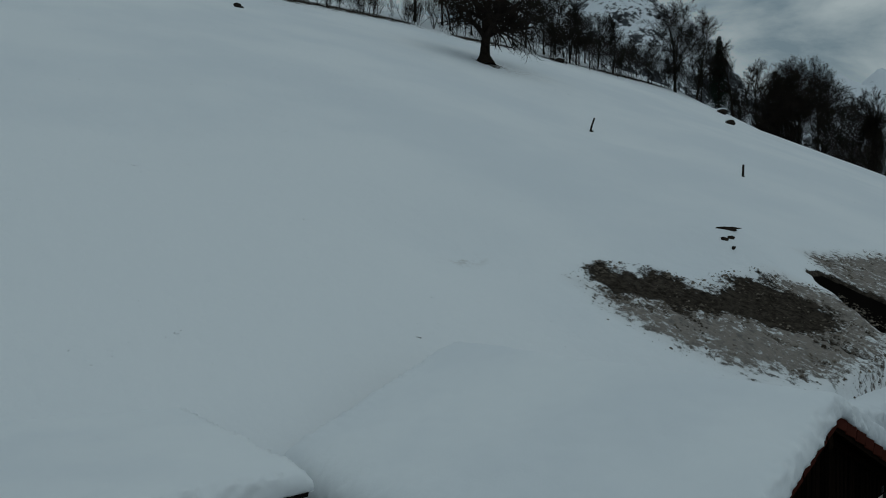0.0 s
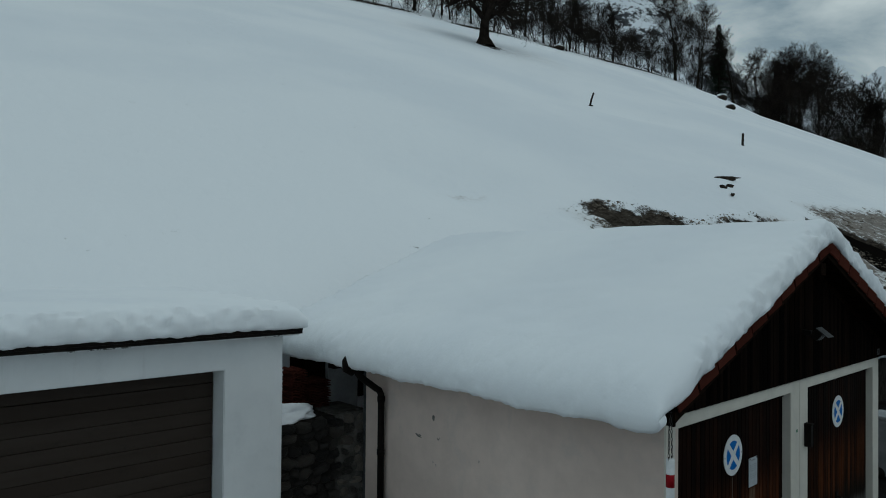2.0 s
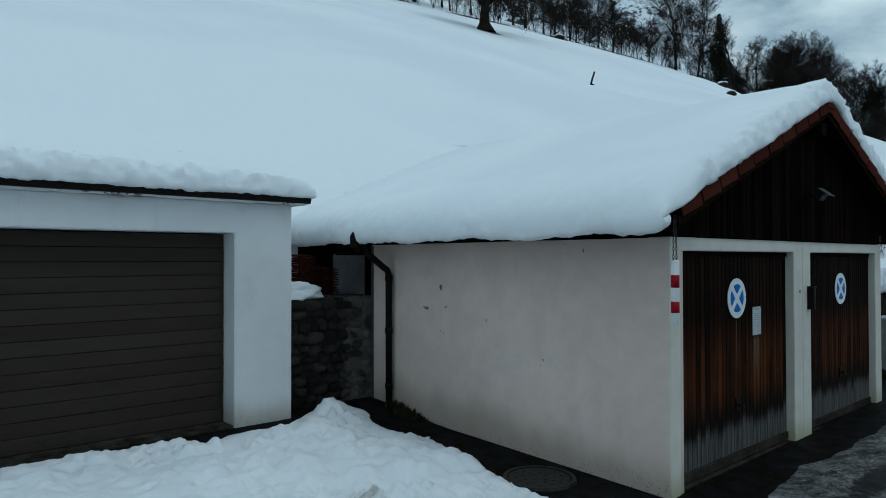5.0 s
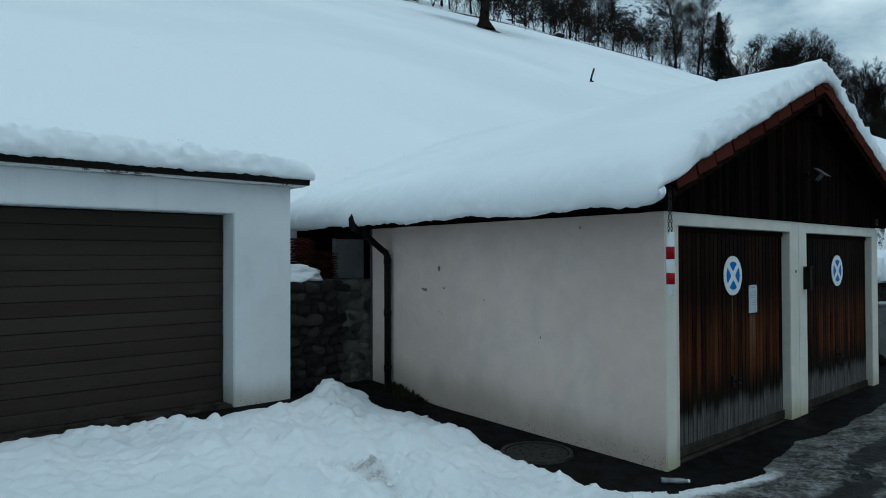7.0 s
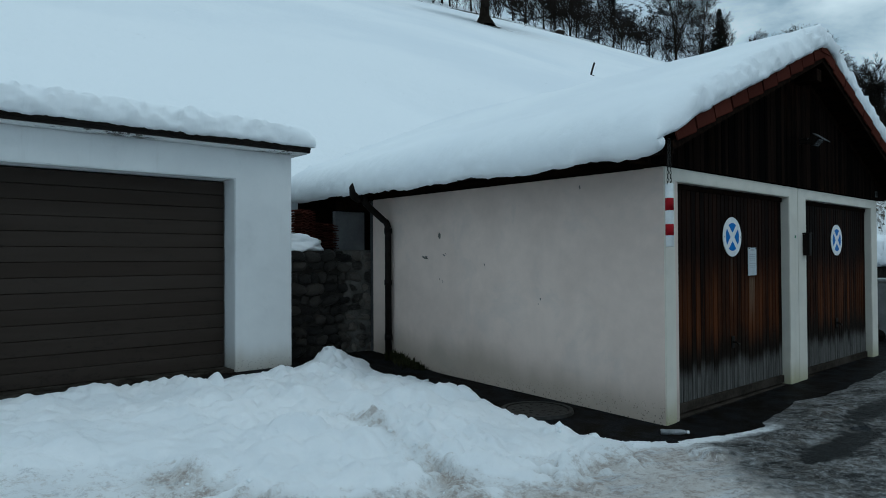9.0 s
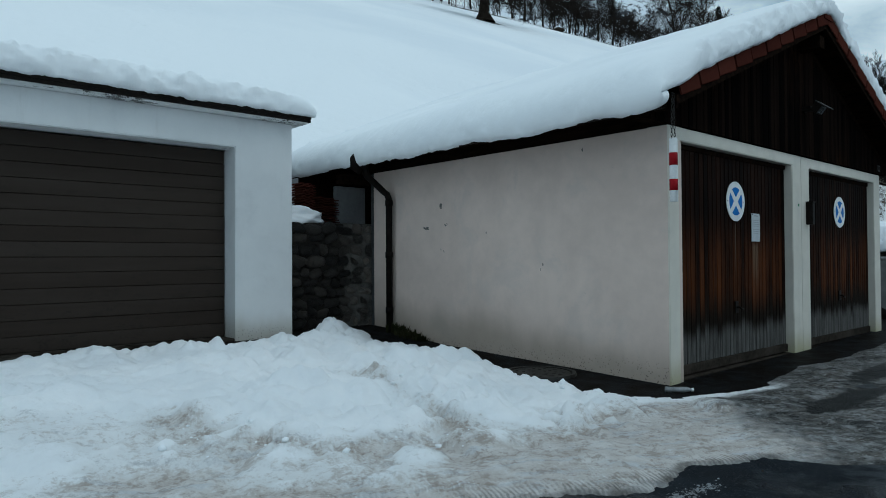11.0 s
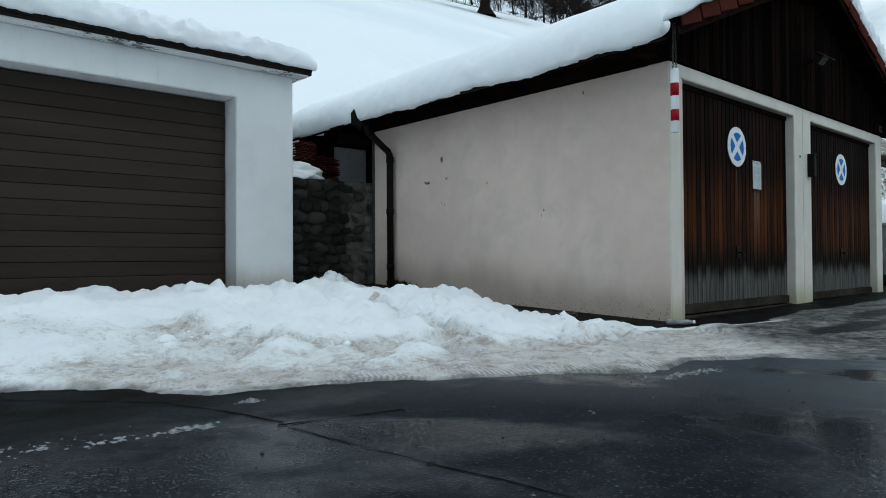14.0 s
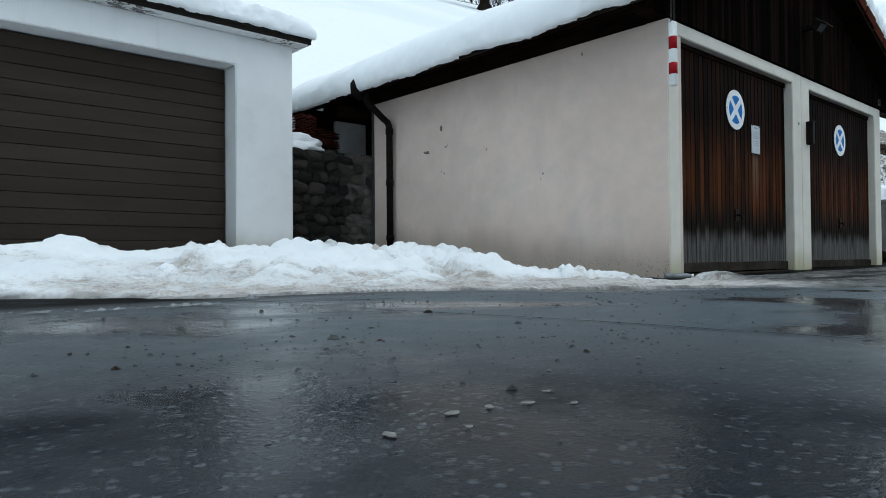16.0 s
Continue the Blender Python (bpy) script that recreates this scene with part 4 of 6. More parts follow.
def snow_sheet(name, label, span_x, span_y, base, depth, edges, seed, rim=0.16, eave_calm=1.0, droop=0.0, wave=0.05, coarse=0.06, front_droop=None, lobes=2.7, front_rim=None, shape=None):
    """A thick blanket on a roof. edges: which of the sides (low x, high x, low y, high y) are free, curl over and hang.
    base(x, y): the roof's surface."""
    rows_x, rows_y = blanket_rows(*span_x, edges[0], edges[1], rim, coarse), blanket_rows(*span_y, edges[2], edges[3], rim, coarse, front_rim)
    verts, faces = [], []
    for x, fx, ex in rows_x:
        for y, fy, ey in rows_y:
            near = max(abs(ex), abs(ey))
            f = min(fx, fy)
            corner = 0.25 if ex and ey else 1.0
            run = y if ex else x
            lobe = corner * (abs(fbm(x * lobes + 3 * ex, y * lobes + 3 * ey, seed + f * 3.5, 2)) * 1.5 + abs(fbm(x * 2.4 * lobes, y * 2.4 * lobes, seed + f * 6.0, 3)) * 0.8 - 0.5)
            ripple = wave * (eave_calm + (1 - eave_calm) * smooth01(f, 0.35, 0.0)) if ex < 0 else wave
            px = x + ex * ripple * (corner * fbm(y * 1.3, seed + 5 * ex, 0.0, 3) * 0.8 + lobe)
            py = y + ey * wave * (corner * fbm(x * 1.3, seed + 9 * ey, 0.0, 3) * 0.8 + lobe)
            cx, cy = min(max(x, span_x[0]), span_x[1]), min(max(y, span_y[0]), span_y[1])
            full, back = shape(x, y) if shape else (1.0, 0.0)
            full, py = full * depth, py + back
            z = base(cx, cy) + 0.004 + (full + 0.03 * fbm(x * 1.1, y * 1.1, seed, 3)) * fx * fy
            if near:
                z += near * 0.8 * ripple * lobe * min(1.0, 0.25 + f)
                front_sag = droop if front_droop is None else front_droop
                sag = droop if abs(ex) >= abs(ey) and ex else front_sag
                if ex < 0 and ey < 0:
                    sag = front_sag + (droop - front_sag) * fy
                z -= near * (1 - f) * (sag * (1.0 + 0.22 * fbm(run * 1.3, seed, 1.0, 2)) + corner * 0.030 * abs(fbm(run * 5.5, seed, 4.0, 3))) * (1.0 if ex < 0 or ey < 0 else 0.4)
            verts.append((px, py, z))
    nx, ny = len(rows_x), len(rows_y)
    for i in range(nx - 1):
        for j in range(ny - 1):
            faces.append((i * ny + j, (i + 1) * ny + j, (i + 1) * ny + j + 1, i * ny + j + 1))
    return tagged(hang(name, mesh_of(name, verts, faces, SNOW, True)), label, "snow", kind="stuff")


# ---- timber-gabled double garage ----
RIDGE_X, RIDGE_Z, PITCH = 2.885, 3.735, 0.407
EAVE_L, EAVE_R, VERGE_F, VERGE_B = -0.37, 6.14, -0.32, 5.85
ANGLE = math.atan(PITCH)


def roof_z(x):
    return RIDGE_Z - PITCH * abs(x - RIDGE_X)


def board(name, width, height_l, height_r, thick, material, parent, at, bevel=0.004):
    """An upright board with a slanted head and eased edges; front towards -y."""
    b = bevel
    outline = [(0, -thick + b), (b, -thick), (width - b, -thick), (width, -thick + b), (width, 0), (0, 0)]
    verts = [(x, y, 0) for x, y in outline] + [(x, y, height_l + (height_r - height_l) * x / width) for x, y in outline]
    n = len(outline)
    faces = [tuple(range(n))[::-1], tuple(range(n, 2 * n))] + [(k, (k + 1) % n, n + (k + 1) % n, n + k) for k in range(n)]
    return hang(name, mesh_of(name, verts, faces, material), parent, at=at)


def garage_door(parent, x0, x1):
    door = thing("garage_door", (0, 0, 0), "", "")
    door.parent = parent
    part("door_frame", box(x0 + 0.004, x1 - 0.004, 0.105, 0.135, 0.0, 2.091), BEAM, door)
    part("bottom_rail", box(x0 + 0.012, x1 - 0.012, 0.062, 0.104, 0.0, 0.085, 0.006), RAIL, door)
    part("threshold", box(x0 + 0.006, x1 - 0.006, 0.03, 0.13, -0.09, -0.012, 0.008), RAIL, door)
    part("top_rail", box(x0 + 0.006, x1 - 0.006, 0.07, 0.104, 2.045, 2.092, 0.004), BEAM, door)
    count = 29
    wide = (x1 - x0 - 0.02) / count
    me = None
    for k in range(count):
        at = pose(x0 + 0.01 + k * wide + 0.002, 0.104, 0.088)
        if me is None:
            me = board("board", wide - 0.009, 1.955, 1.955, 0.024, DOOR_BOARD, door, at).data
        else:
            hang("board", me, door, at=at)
    xm = (x0 + x1) / 2
    handle = part("door_handle", box(xm - 0.035, xm + 0.035, 0.066, 0.079, 0.50, 0.62, 0.005), METAL_DARK, door, "black lock plate with a turn handle")
    v, f = tube([(xm, 0.07, 0.56), (xm, 0.035, 0.56), (xm + 0.012, 0.03, 0.545), (xm + 0.06, 0.03, 0.535)], 0.010, 8)
    hang("grip", mesh_of("grip", v, f, METAL_DARK, True), handle)
    return door


def build_timber_garage():
    g = thing("double_garage", (0, 0, 0), "rendered double garage with dark timber gable and snow-laden tile roof", "garage")
    base = -0.25
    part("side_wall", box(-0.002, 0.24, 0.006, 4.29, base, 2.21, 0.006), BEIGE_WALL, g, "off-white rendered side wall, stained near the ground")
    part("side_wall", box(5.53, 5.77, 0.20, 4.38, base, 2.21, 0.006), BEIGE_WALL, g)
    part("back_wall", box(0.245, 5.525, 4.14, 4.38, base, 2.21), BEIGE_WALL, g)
    for xa, xb, xc, xd, face in ((0.001, 0.178, 2.66, 2.909, -0.004), (2.915, 3.16, 5.508, 5.76, 0.0)):
        bm = prism([(xa, base), (xb, base), (xb, 2.094), (xc, 2.094), (xc, base), (xd, base), (xd, 2.215), (xa, 2.215)], "y", face, 0.21)
        bmesh.ops.bevel(bm, geom=[e for e in bm.edges if e.calc_face_angle(0) > 1.0], offset=0.007, segments=2, affect="EDGES")
        part("front_frame", bm, POST_WALL, g, "cream concrete posts and beam round the door")
    for x0, x1 in ((0.178, 2.66), (3.16, 5.508)):
        garage_door(g, x0, x1)
    # gable of upright boards over a dark backing
    gable = thing("gable", (0, 0, 0), "", "")
    gable.parent = g
    under = 0.16
    part("gable_backing", prism([(-0.3, 2.235), (6.07, 2.235), (6.07, roof_z(6.07) - under), (RIDGE_X, RIDGE_Z - under), (-0.3, roof_z(-0.3) - under)], "y", 0.0, 0.16), BEAM, gable)
    x, k = -0.30, 0
    widths = (0.066, 0.074, 0.062, 0.070, 0.078)
    while x < 6.05:
        w = min(widths[k % 5], 6.07 - x)
        top_l, top_r = roof_z(x) - under - 2.222, roof_z(x + w) - under - 2.222
        board("board", w - 0.006, top_l, top_r, 0.022 + 0.004 * (k % 2), DARK_BOARD, gable, pose(x, -0.002, 2.222))
        x, k = x + w, k + 1
    # roof frame and covering
    roof = thing("roof", (0, 0, 0), "", "")
    roof.parent = g
    for sgn, eave in ((-1, EAVE_L), (1, EAVE_R)):
        xs = sorted((eave, RIDGE_X + sgn * 0.002))
        outline = lambda lo, hi: [(xs[0], roof_z(xs[0]) - hi), (xs[1], roof_z(xs[1]) - hi), (xs[1], roof_z(xs[1]) - lo), (xs[0], roof_z(xs[0]) - lo)]
        part("tile_covering", prism(outline(0.0, 0.045), "y", VERGE_F + 0.20, VERGE_B), TILE, roof, "red clay tiles under the snow")
        part("boarding", prism(outline(0.05, 0.075), "y", VERGE_F + 0.06, VERGE_B - 0.03), BEAM, roof)
        part("barge_board", prism(outline(0.052, 0.13), "y", VERGE_F + 0.022, VERGE_F + 0.056), BEAM, roof, "dark verge board")
        for n in range(8):
            y = VERGE_F + 0.30 + n * 0.79
            part("rafter", prism(outline(0.08, 0.175), "y", y, y + 0.08), BEAM, roof)
        part("fascia", box(min(eave, eave - sgn * 0.03), max(eave, eave - sgn * 0.03), VERGE_F + 0.03, VERGE_B, roof_z(eave) - 0.155, roof_z(eave) - 0.048, 0.003), BEAM, roof)
    for x, z in ((0.10, 2.285), (RIDGE_X, RIDGE_Z - 0.27), (5.67, 2.285)):
        part("purlin", box(x - 0.07, x + 0.07, 0.02 if abs(x - RIDGE_X) > 1 else -0.26, VERGE_B - 0.1, z - 0.068, z + 0.07, 0.006), BEAM, roof)
    for x0 in (0.03, 5.60):
        outline = [(x0, 2.30), (x0 + 0.14, 2.30), (x0 + 0.14, roof_z(x0 + 0.14) - 0.0765), (x0, roof_z(x0) - 0.0765)]
        part("infill_board", prism(outline, "y", 0.165, 5.6), BEAM, roof)
    # verge tiles, one by one
    count, length = 10, math.hypot(RIDGE_X - EAVE_L, RIDGE_Z - roof_z(EAVE_L)) / 10
    l, w, h, th = length - 0.026, 0.09, 0.135, 0.016
    outline = [(0, 0), (w, 0), (w, -th), (th, -th), (th, -h + 0.012), (th * 0.5, -h), (0, -h + 0.008)]
    verts = [(s, y, z + (0.026 if s == 0 else 0.0) + (0.010 if s == 0 and y > 0.06 else 0)) for s in (0.0, l) for y, z in outline]
    n = len(outline)
    faces = [tuple(range(n)), tuple(range(n, 2 * n))[::-1]] + [(k, n + k, n + (k + 1) % n, (k + 1) % n) for k in range(n)]
    me = mesh_of("verge_tile", verts, faces, TILE)
    other = mesh_of("verge_tile", [(-a, b, c) for a, b, c in verts], [f[::-1] for f in faces], TILE)
    for k in range(count):
        for sgn, eave, mesh in ((-1, EAVE_L, me), (1, EAVE_R, other)):
            run = k * length
            x = eave - sgn * run * math.cos(ANGLE)
            hang("verge_tile", mesh, roof, at=pose(x, VERGE_F - 0.004 * (k % 2), roof_z(eave) + run * math.sin(ANGLE) + 0.05, 0, sgn * math.degrees(ANGLE) + 1.0 * sgn, 0))
    bm = prism([(RIDGE_X + 0.13 * math.cos(a), RIDGE_Z - 0.015 + 0.10 * math.sin(a)) for a in np.linspace(-0.25, math.pi + 0.25, 10)], "y", VERGE_F - 0.015, VERGE_F + 0.38)
    part("ridge_tile", bm, TILE, roof)
    # gutter and down pipe
    gx, gz = EAVE_L - 0.075, roof_z(EAVE_L) - 0.10
    arc = np.linspace(math.pi, 2 * math.pi, 9)
    profile = [(gx + 0.062 * math.cos(a), gz + 0.062 * math.sin(a)) for a in arc] + [(gx + 0.056 * math.cos(a), gz + 0.056 * math.sin(a)) for a in arc[::-1]]
    gutter = part("gutter", prism(profile, "y", VERGE_F + 0.10, 5.7), METAL_DARK, roof, "dark metal gutter")
    v, f = tube([(gx, 3.86, gz - 0.03), (gx, 3.86, gz - 0.14), (gx + 0.01, 3.86, gz - 0.18), (gx + 0.04, 3.86, gz - 0.215), (-0.17, 3.855, 1.925), (-0.115, 3.85, 1.89), (-0.09, 3.85, 1.84), (-0.085, 3.85, 1.76), (-0.085, 3.85, 0.12)], 0.042, 12)
    pipe = hang("down_pipe", mesh_of("down_pipe", v, f, METAL_DARK, True), g, "dark metal down pipe bending to the wall")
    for z in (1.12, 1.78, 0.42):
        v, f = tube([(-0.085, 3.85, z - 0.035), (-0.085, 3.85, z + 0.035)], 0.05, 12)
        hang("collar", mesh_of("collar", v, f, METAL_DARK, True), pipe)
    v, f = tube([(gx, 3.86, gz + 0.02), (gx, 3.86, gz - 0.06)], [0.085, 0.05], 10)
    hang("outlet", mesh_of("outlet", v, f, METAL_DARK, True), gutter)
    v, f = tube([(gx - 0.06, 3.87, gz - 0.16), (gx - 0.15, 3.87, gz - 0.10), (gx - 0.17, 3.87, gz + 0.0), (gx - 0.165, 3.87, gz + 0.05)], [0.045, 0.06, 0.042, 0.01], 10)
    hang("hopper_cap", mesh_of("hopper_cap", v, f, METAL_DARK, True), gutter)
    part("edge_strip", box(-0.006, 0.10, 4.293, 4.345, 0.1, 2.20, 0.004), GALV, g, "grey strip at the wall's end")
    # small damage in the render
    lump("plaster_hole", SCUFF, g, (0.005, 0.024, 0.036), (-0.001, 2.95, 1.69), 3, label="small dark hole in the render")
    for y, z, w2 in ((3.24, 1.435, 0.055), (3.20, 1.45, 0.03), (2.87, 1.46, 0.028), (2.84, 1.475, 0.012), (2.9, 1.15, 0.008), (2.95, 1.17, 0.006), (0.9, 2.1, 0.010), (2.2, 1.35, 0.008), (1.4, 1.0, 0.012), (1.43, 0.95, 0.006)):
        lump("render_scuff", SCUFF, g, (0.0035, w2, 0.008 + 0.22 * w2 if y > 2.8 and w2 > 0.01 else 0.018), (0.0, y, z), y, rough=0.9, label="grey scuff in the render")
    return g


build_timber_garage()


def gable_snow(x, y):
    """How deep the snow lies on the gable roof, and how far it has drawn back from the front verge."""
    front = 1 - smooth01(y - VERGE_F, -0.05, 0.7)
    slope = smooth01(abs(x - RIDGE_X), 0.1, 1.0)
    deep = 1.03 - 0.10 * smooth01(y, 0.5, 5.5) - 0.14 * front * slope * (1 if x < RIDGE_X else -1.2)
    back = front * (0.06 * smooth01(EAVE_L + 0.16 - x, 0.0, 0.36) + 0.05 * smooth01(x - RIDGE_X, 0.2, 0.6) - 0.025)
    return deep, back


snow_sheet("roof_snow", "deep smooth snow lying on the tiled gable roof", (EAVE_L - 0.21, EAVE_R + 0.10), (VERGE_F - 0.008, VERGE_B + 0.02),
           lambda x, y: RIDGE_Z - PITCH * (math.sqrt((x - RIDGE_X) ** 2 + 0.008) - 0.05) + 0.03 + 0.045 * smooth01(0.05 - y, 0.0, 0.3) * smooth01(x, EAVE_L, EAVE_L + 0.3), 0.25, (True, True, True, True), 4.0, rim=0.24, eave_calm=0.35, droop=0.165, front_droop=0.03, wave=0.04, lobes=6.0, coarse=0.032, front_rim=0.11, shape=gable_snow)


# ---- rendered flat-roofed garage ----
def build_flat_garage():
    g = thing("flat_roof_garage", (0, 0, 0), "white rendered garage with a snowy flat roof and brown sectional door", "garage")
    y0, x1, x0 = 4.05, -1.355, -5.5
    bm = prism([(x0, -0.1), (-4.62, -0.1), (-4.62, 2.316), (-2.06, 2.316), (-2.06, -0.1), (x1, -0.1), (x1, 2.655), (x0, 2.655)], "y", y0, y0 + 0.34)
    bmesh.ops.bevel(bm, geom=[e for e in bm.edges if e.calc_face_angle(0) > 1.0], offset=0.010, segments=2, affect="EDGES")
    part("front_wall", bm, WHITE_WALL, g, "white rendered front with pier and beam")
    part("side_wall", box(x1 - 0.26, x1, y0 + 0.342, 8.6, -0.1, 2.655), WHITE_WALL, g)
    part("side_wall", box(x0, x0 + 0.26, y0 + 0.342, 8.6, -0.1, 2.655), WHITE_WALL, g)
    part("back_wall", box(x0 + 0.262, x1 - 0.262, 8.3, 8.6, -0.1, 2.655), WHITE_WALL, g)
    roof = part("roof_slab", box(x0 - 0.15, -1.225, 3.915, 8.74, 2.6562, 2.70, 0.002), PEELED, g, "roof slab with peeling white paint below")
    part("drip_edge", box(x0 - 0.16, -1.195, 3.888, 3.912, 2.672, 2.702, 0.004), METAL_DARK, roof)
    part("drip_edge", box(-1.222, -1.195, 3.914, 8.74, 2.672, 2.702, 0.004), METAL_DARK, roof)
    part("roof_edge", box(x0 - 0.18, -1.19, 3.883, 8.76, 2.703, 2.755, 0.010), METAL_DARK, roof, "dark sheet-metal roof edge")
    part("sill", box(-4.615, -2.065, y0 + 0.006, y0 + 0.335, -0.05, 0.208, 0.012), SILL, g, "worn dirty concrete sill")
    door = thing("sectional_door", (0, 0, 0), "", "")
    door.parent = g
    part("door_backing", box(-4.61, -2.07, y0 + 0.285, y0 + 0.33, 0.21, 2.305), BEAM, door)
    count, z, me = 14, 0.212, None
    tall = (2.305 - z) / count
    profile = [(-0.016, 0.0), (-0.023, 0.001), (-0.026, 0.004), (-0.0265, tall * 0.5), (-0.026, tall - 0.009), (-0.023, tall - 0.005), (-0.014, tall - 0.003), (0.0, tall - 0.003), (0.0, 0.0)]
    for k in range(count):
        deep = (0.0, -0.007, -0.004, -0.002)[k % 4]
        at = pose(0, y0 + 0.284 - deep, z + k * tall)
        if me is None:
            me = part("slat", prism(profile, "x", -4.608, -2.072), PANEL, door, at=at).data
        else:
            hang("slat", me, door, at=at)
    return g


build_flat_garage()
snow_sheet("roof_snow", "thick snow with a lumpy front edge on the flat roof", (-5.75, -1.17), (3.865, 9.4),
           lambda x, y: 2.757 + 0.012 * max(0.0, y - 4), 0.28, (False, True, True, False), 9.0, rim=0.14, wave=0.046, droop=0.02, lobes=4.2, coarse=0.035)


# ---- stone wall, tiles and shed corner between the garages ----
WALL_TOP = 1.57


def build_stone_wall():
    wall = thing("stone_wall", (0, 0, 0), "dark fieldstone retaining wall with mortar joints", "wall")
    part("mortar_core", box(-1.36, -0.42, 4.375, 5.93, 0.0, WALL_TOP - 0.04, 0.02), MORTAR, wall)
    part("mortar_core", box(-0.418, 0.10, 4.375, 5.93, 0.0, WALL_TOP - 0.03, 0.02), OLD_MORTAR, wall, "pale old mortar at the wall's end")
    rng = random.Random(11)
    shapes = []
    for s in range(9):
        bm = bmesh.new()
        bmesh.ops.create_icosphere(bm, subdivisions=2, radius=1.0)
        for v in bm.verts:
            c = v.co
            big = max(abs(c.x), abs(c.y) * 0.9, abs(c.z))
            c = c * (0.45 + 0.55 / max(big, 0.6))
            v.co = c * (1 + 0.26 * fbm(c.x * 1.1 + s * 7.1, c.y * 1.1, c.z * 1.1, 3))
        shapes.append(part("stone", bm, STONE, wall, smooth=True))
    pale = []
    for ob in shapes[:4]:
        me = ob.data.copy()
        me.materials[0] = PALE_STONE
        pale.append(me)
    z, used = 0.08, 0
    while z < WALL_TOP - 0.07:
        tall = rng.uniform(0.10, 0.17)
        tall = min(tall, WALL_TOP - z)
        x = -1.42 + rng.uniform(-0.10, 0.02)
        while x < 0.04:
            wide = rng.uniform(0.10, 0.27)
            sunk = 0.035 if x + wide / 2 > -0.40 else 0.0
            high = tall * rng.uniform(0.82, 1.12)
            m = pose(x + wide / 2, 4.415 + sunk * 0.6 + rng.uniform(-0.02, 0.02), z + tall / 2 + rng.uniform(-0.02, 0.02), rng.uniform(-14, 14), rng.uniform(-24, 24), rng.uniform(-16, 16)) @ Matrix.Diagonal((wide * 0.53, 0.085, high * 0.53, 1))
            if sunk:
                hang("stone", rng.choice(pale), wall, at=m)
                x += wide
                continue
            if used < len(shapes):
                shapes[used].matrix_basis = m
            else:
                hang("stone", rng.choice(shapes).data, wall, at=m)
            used += 1
            x += wide
        z += tall
    return wall


build_stone_wall()


def build_tile_stack(place, rows, tilt, label, count_x):
    stack = thing("tile_stack", place, label, "roof tiles", "spare roof tiles")
    prof = [(-0.20, 0.0), (-0.16, 0.018), (-0.10, 0.018), (-0.07, 0.0), (0.0, 0.0), (0.03, 0.018), (0.09, 0.018), (0.12, 0.0), (0.2, 0.0), (0.2, -0.013), (0.11, -0.013), (0.085, 0.005), (0.035, 0.005), (0.005, -0.013), (-0.075, -0.013), (-0.105, 0.005), (-0.155, 0.005), (-0.2, -0.013)]
    me = None
    rng = random.Random(rows)
    for k in range(rows):
        at = pose(rng.uniform(-0.012, 0.012), rng.uniform(-0.02, 0.02), 0.02 + k * 0.034, tilt[0] + rng.uniform(-1.5, 1.5), tilt[1] + rng.uniform(-1.5, 1.5), rng.uniform(-3, 3)) @ Matrix.Diagonal((count_x, 1, 1, 1))
        if me is None:
            me = part("tile", prism(prof, "y", -0.14, 0.14), TILE, stack, at=at).data
        else:
            hang("tile", me, stack, at=at)


build_tile_stack((-0.66, 4.98, WALL_TOP - 0.03), 16, (0, 0), "stack of red clay roof tiles on the stone wall", 0.55)
build_tile_stack((-0.33, 5.02, WALL_TOP - 0.03), 11, (2, 3), "lower leaning stack of red clay roof tiles", 0.85)
shed = thing("shed_wall", (0, 0, 0), "pale rendered wall stub under the eave", "wall")
part("wall_stub", box(-0.10, 0.40, 5.05, 5.13, 0.6, 2.10, 0.01), CONCRETE, shed)
part("shed_beam", box(-0.30, 0.30, 4.60, 4.74, 2.08, 2.21, 0.006), BEAM, shed)
part("back_boards", box(-0.47, 0.8, 5.42, 5.45, 1.47, 2.30, 0.002), BEAM, shed, "dark boards closing the shed")
ob = lump("snow_lump", SNOW, None, (0.36, 0.19, 0.125), (-1.0, 4.56, WALL_TOP + 0.03), 8, rough=0.48, detail=4)
tagged(ob, "rounded lump of snow lying on the stone wall", "snow")


# ---- things on the garage front ----
def build_sign(x, z, y):
    sign = thing("round_sign", (x, y, z), "round white sign with four blue fields round a cross", "sign", "no-stopping signs")
    ring = [(0.2 * math.cos(a), 0.2 * math.sin(a)) for a in np.linspace(0, 2 * math.pi, 40, endpoint=False)]
    part("plate", prism(ring, "y", -0.006, 0.0), WHITE_PAINT, sign)
    for q in range(4):
        mid = q * math.pi / 2
        pts = []
        half = math.pi / 4 - 0.20
        pts = [(0.045 * math.cos(mid), 0.045 * math.sin(mid))] + [(0.142 * math.cos(a), 0.142 * math.sin(a)) for a in np.linspace(mid - half, mid + half, 12)]
        part("blue_field", prism(pts, "y", -0.0085, -0.0062), BLUE_PAINT, sign)
    for dx in (-0.178, 0.178):
        v, f = tube([(dx, -0.004, 0), (dx, -0.009, 0)], 0.004, 8)
        hang("screw", mesh_of("screw", v, f, METAL_DARK, True), sign)
    return sign


build_sign(1.425, 1.625, 0.076)
build_sign(4.37, 1.635, 0.076)

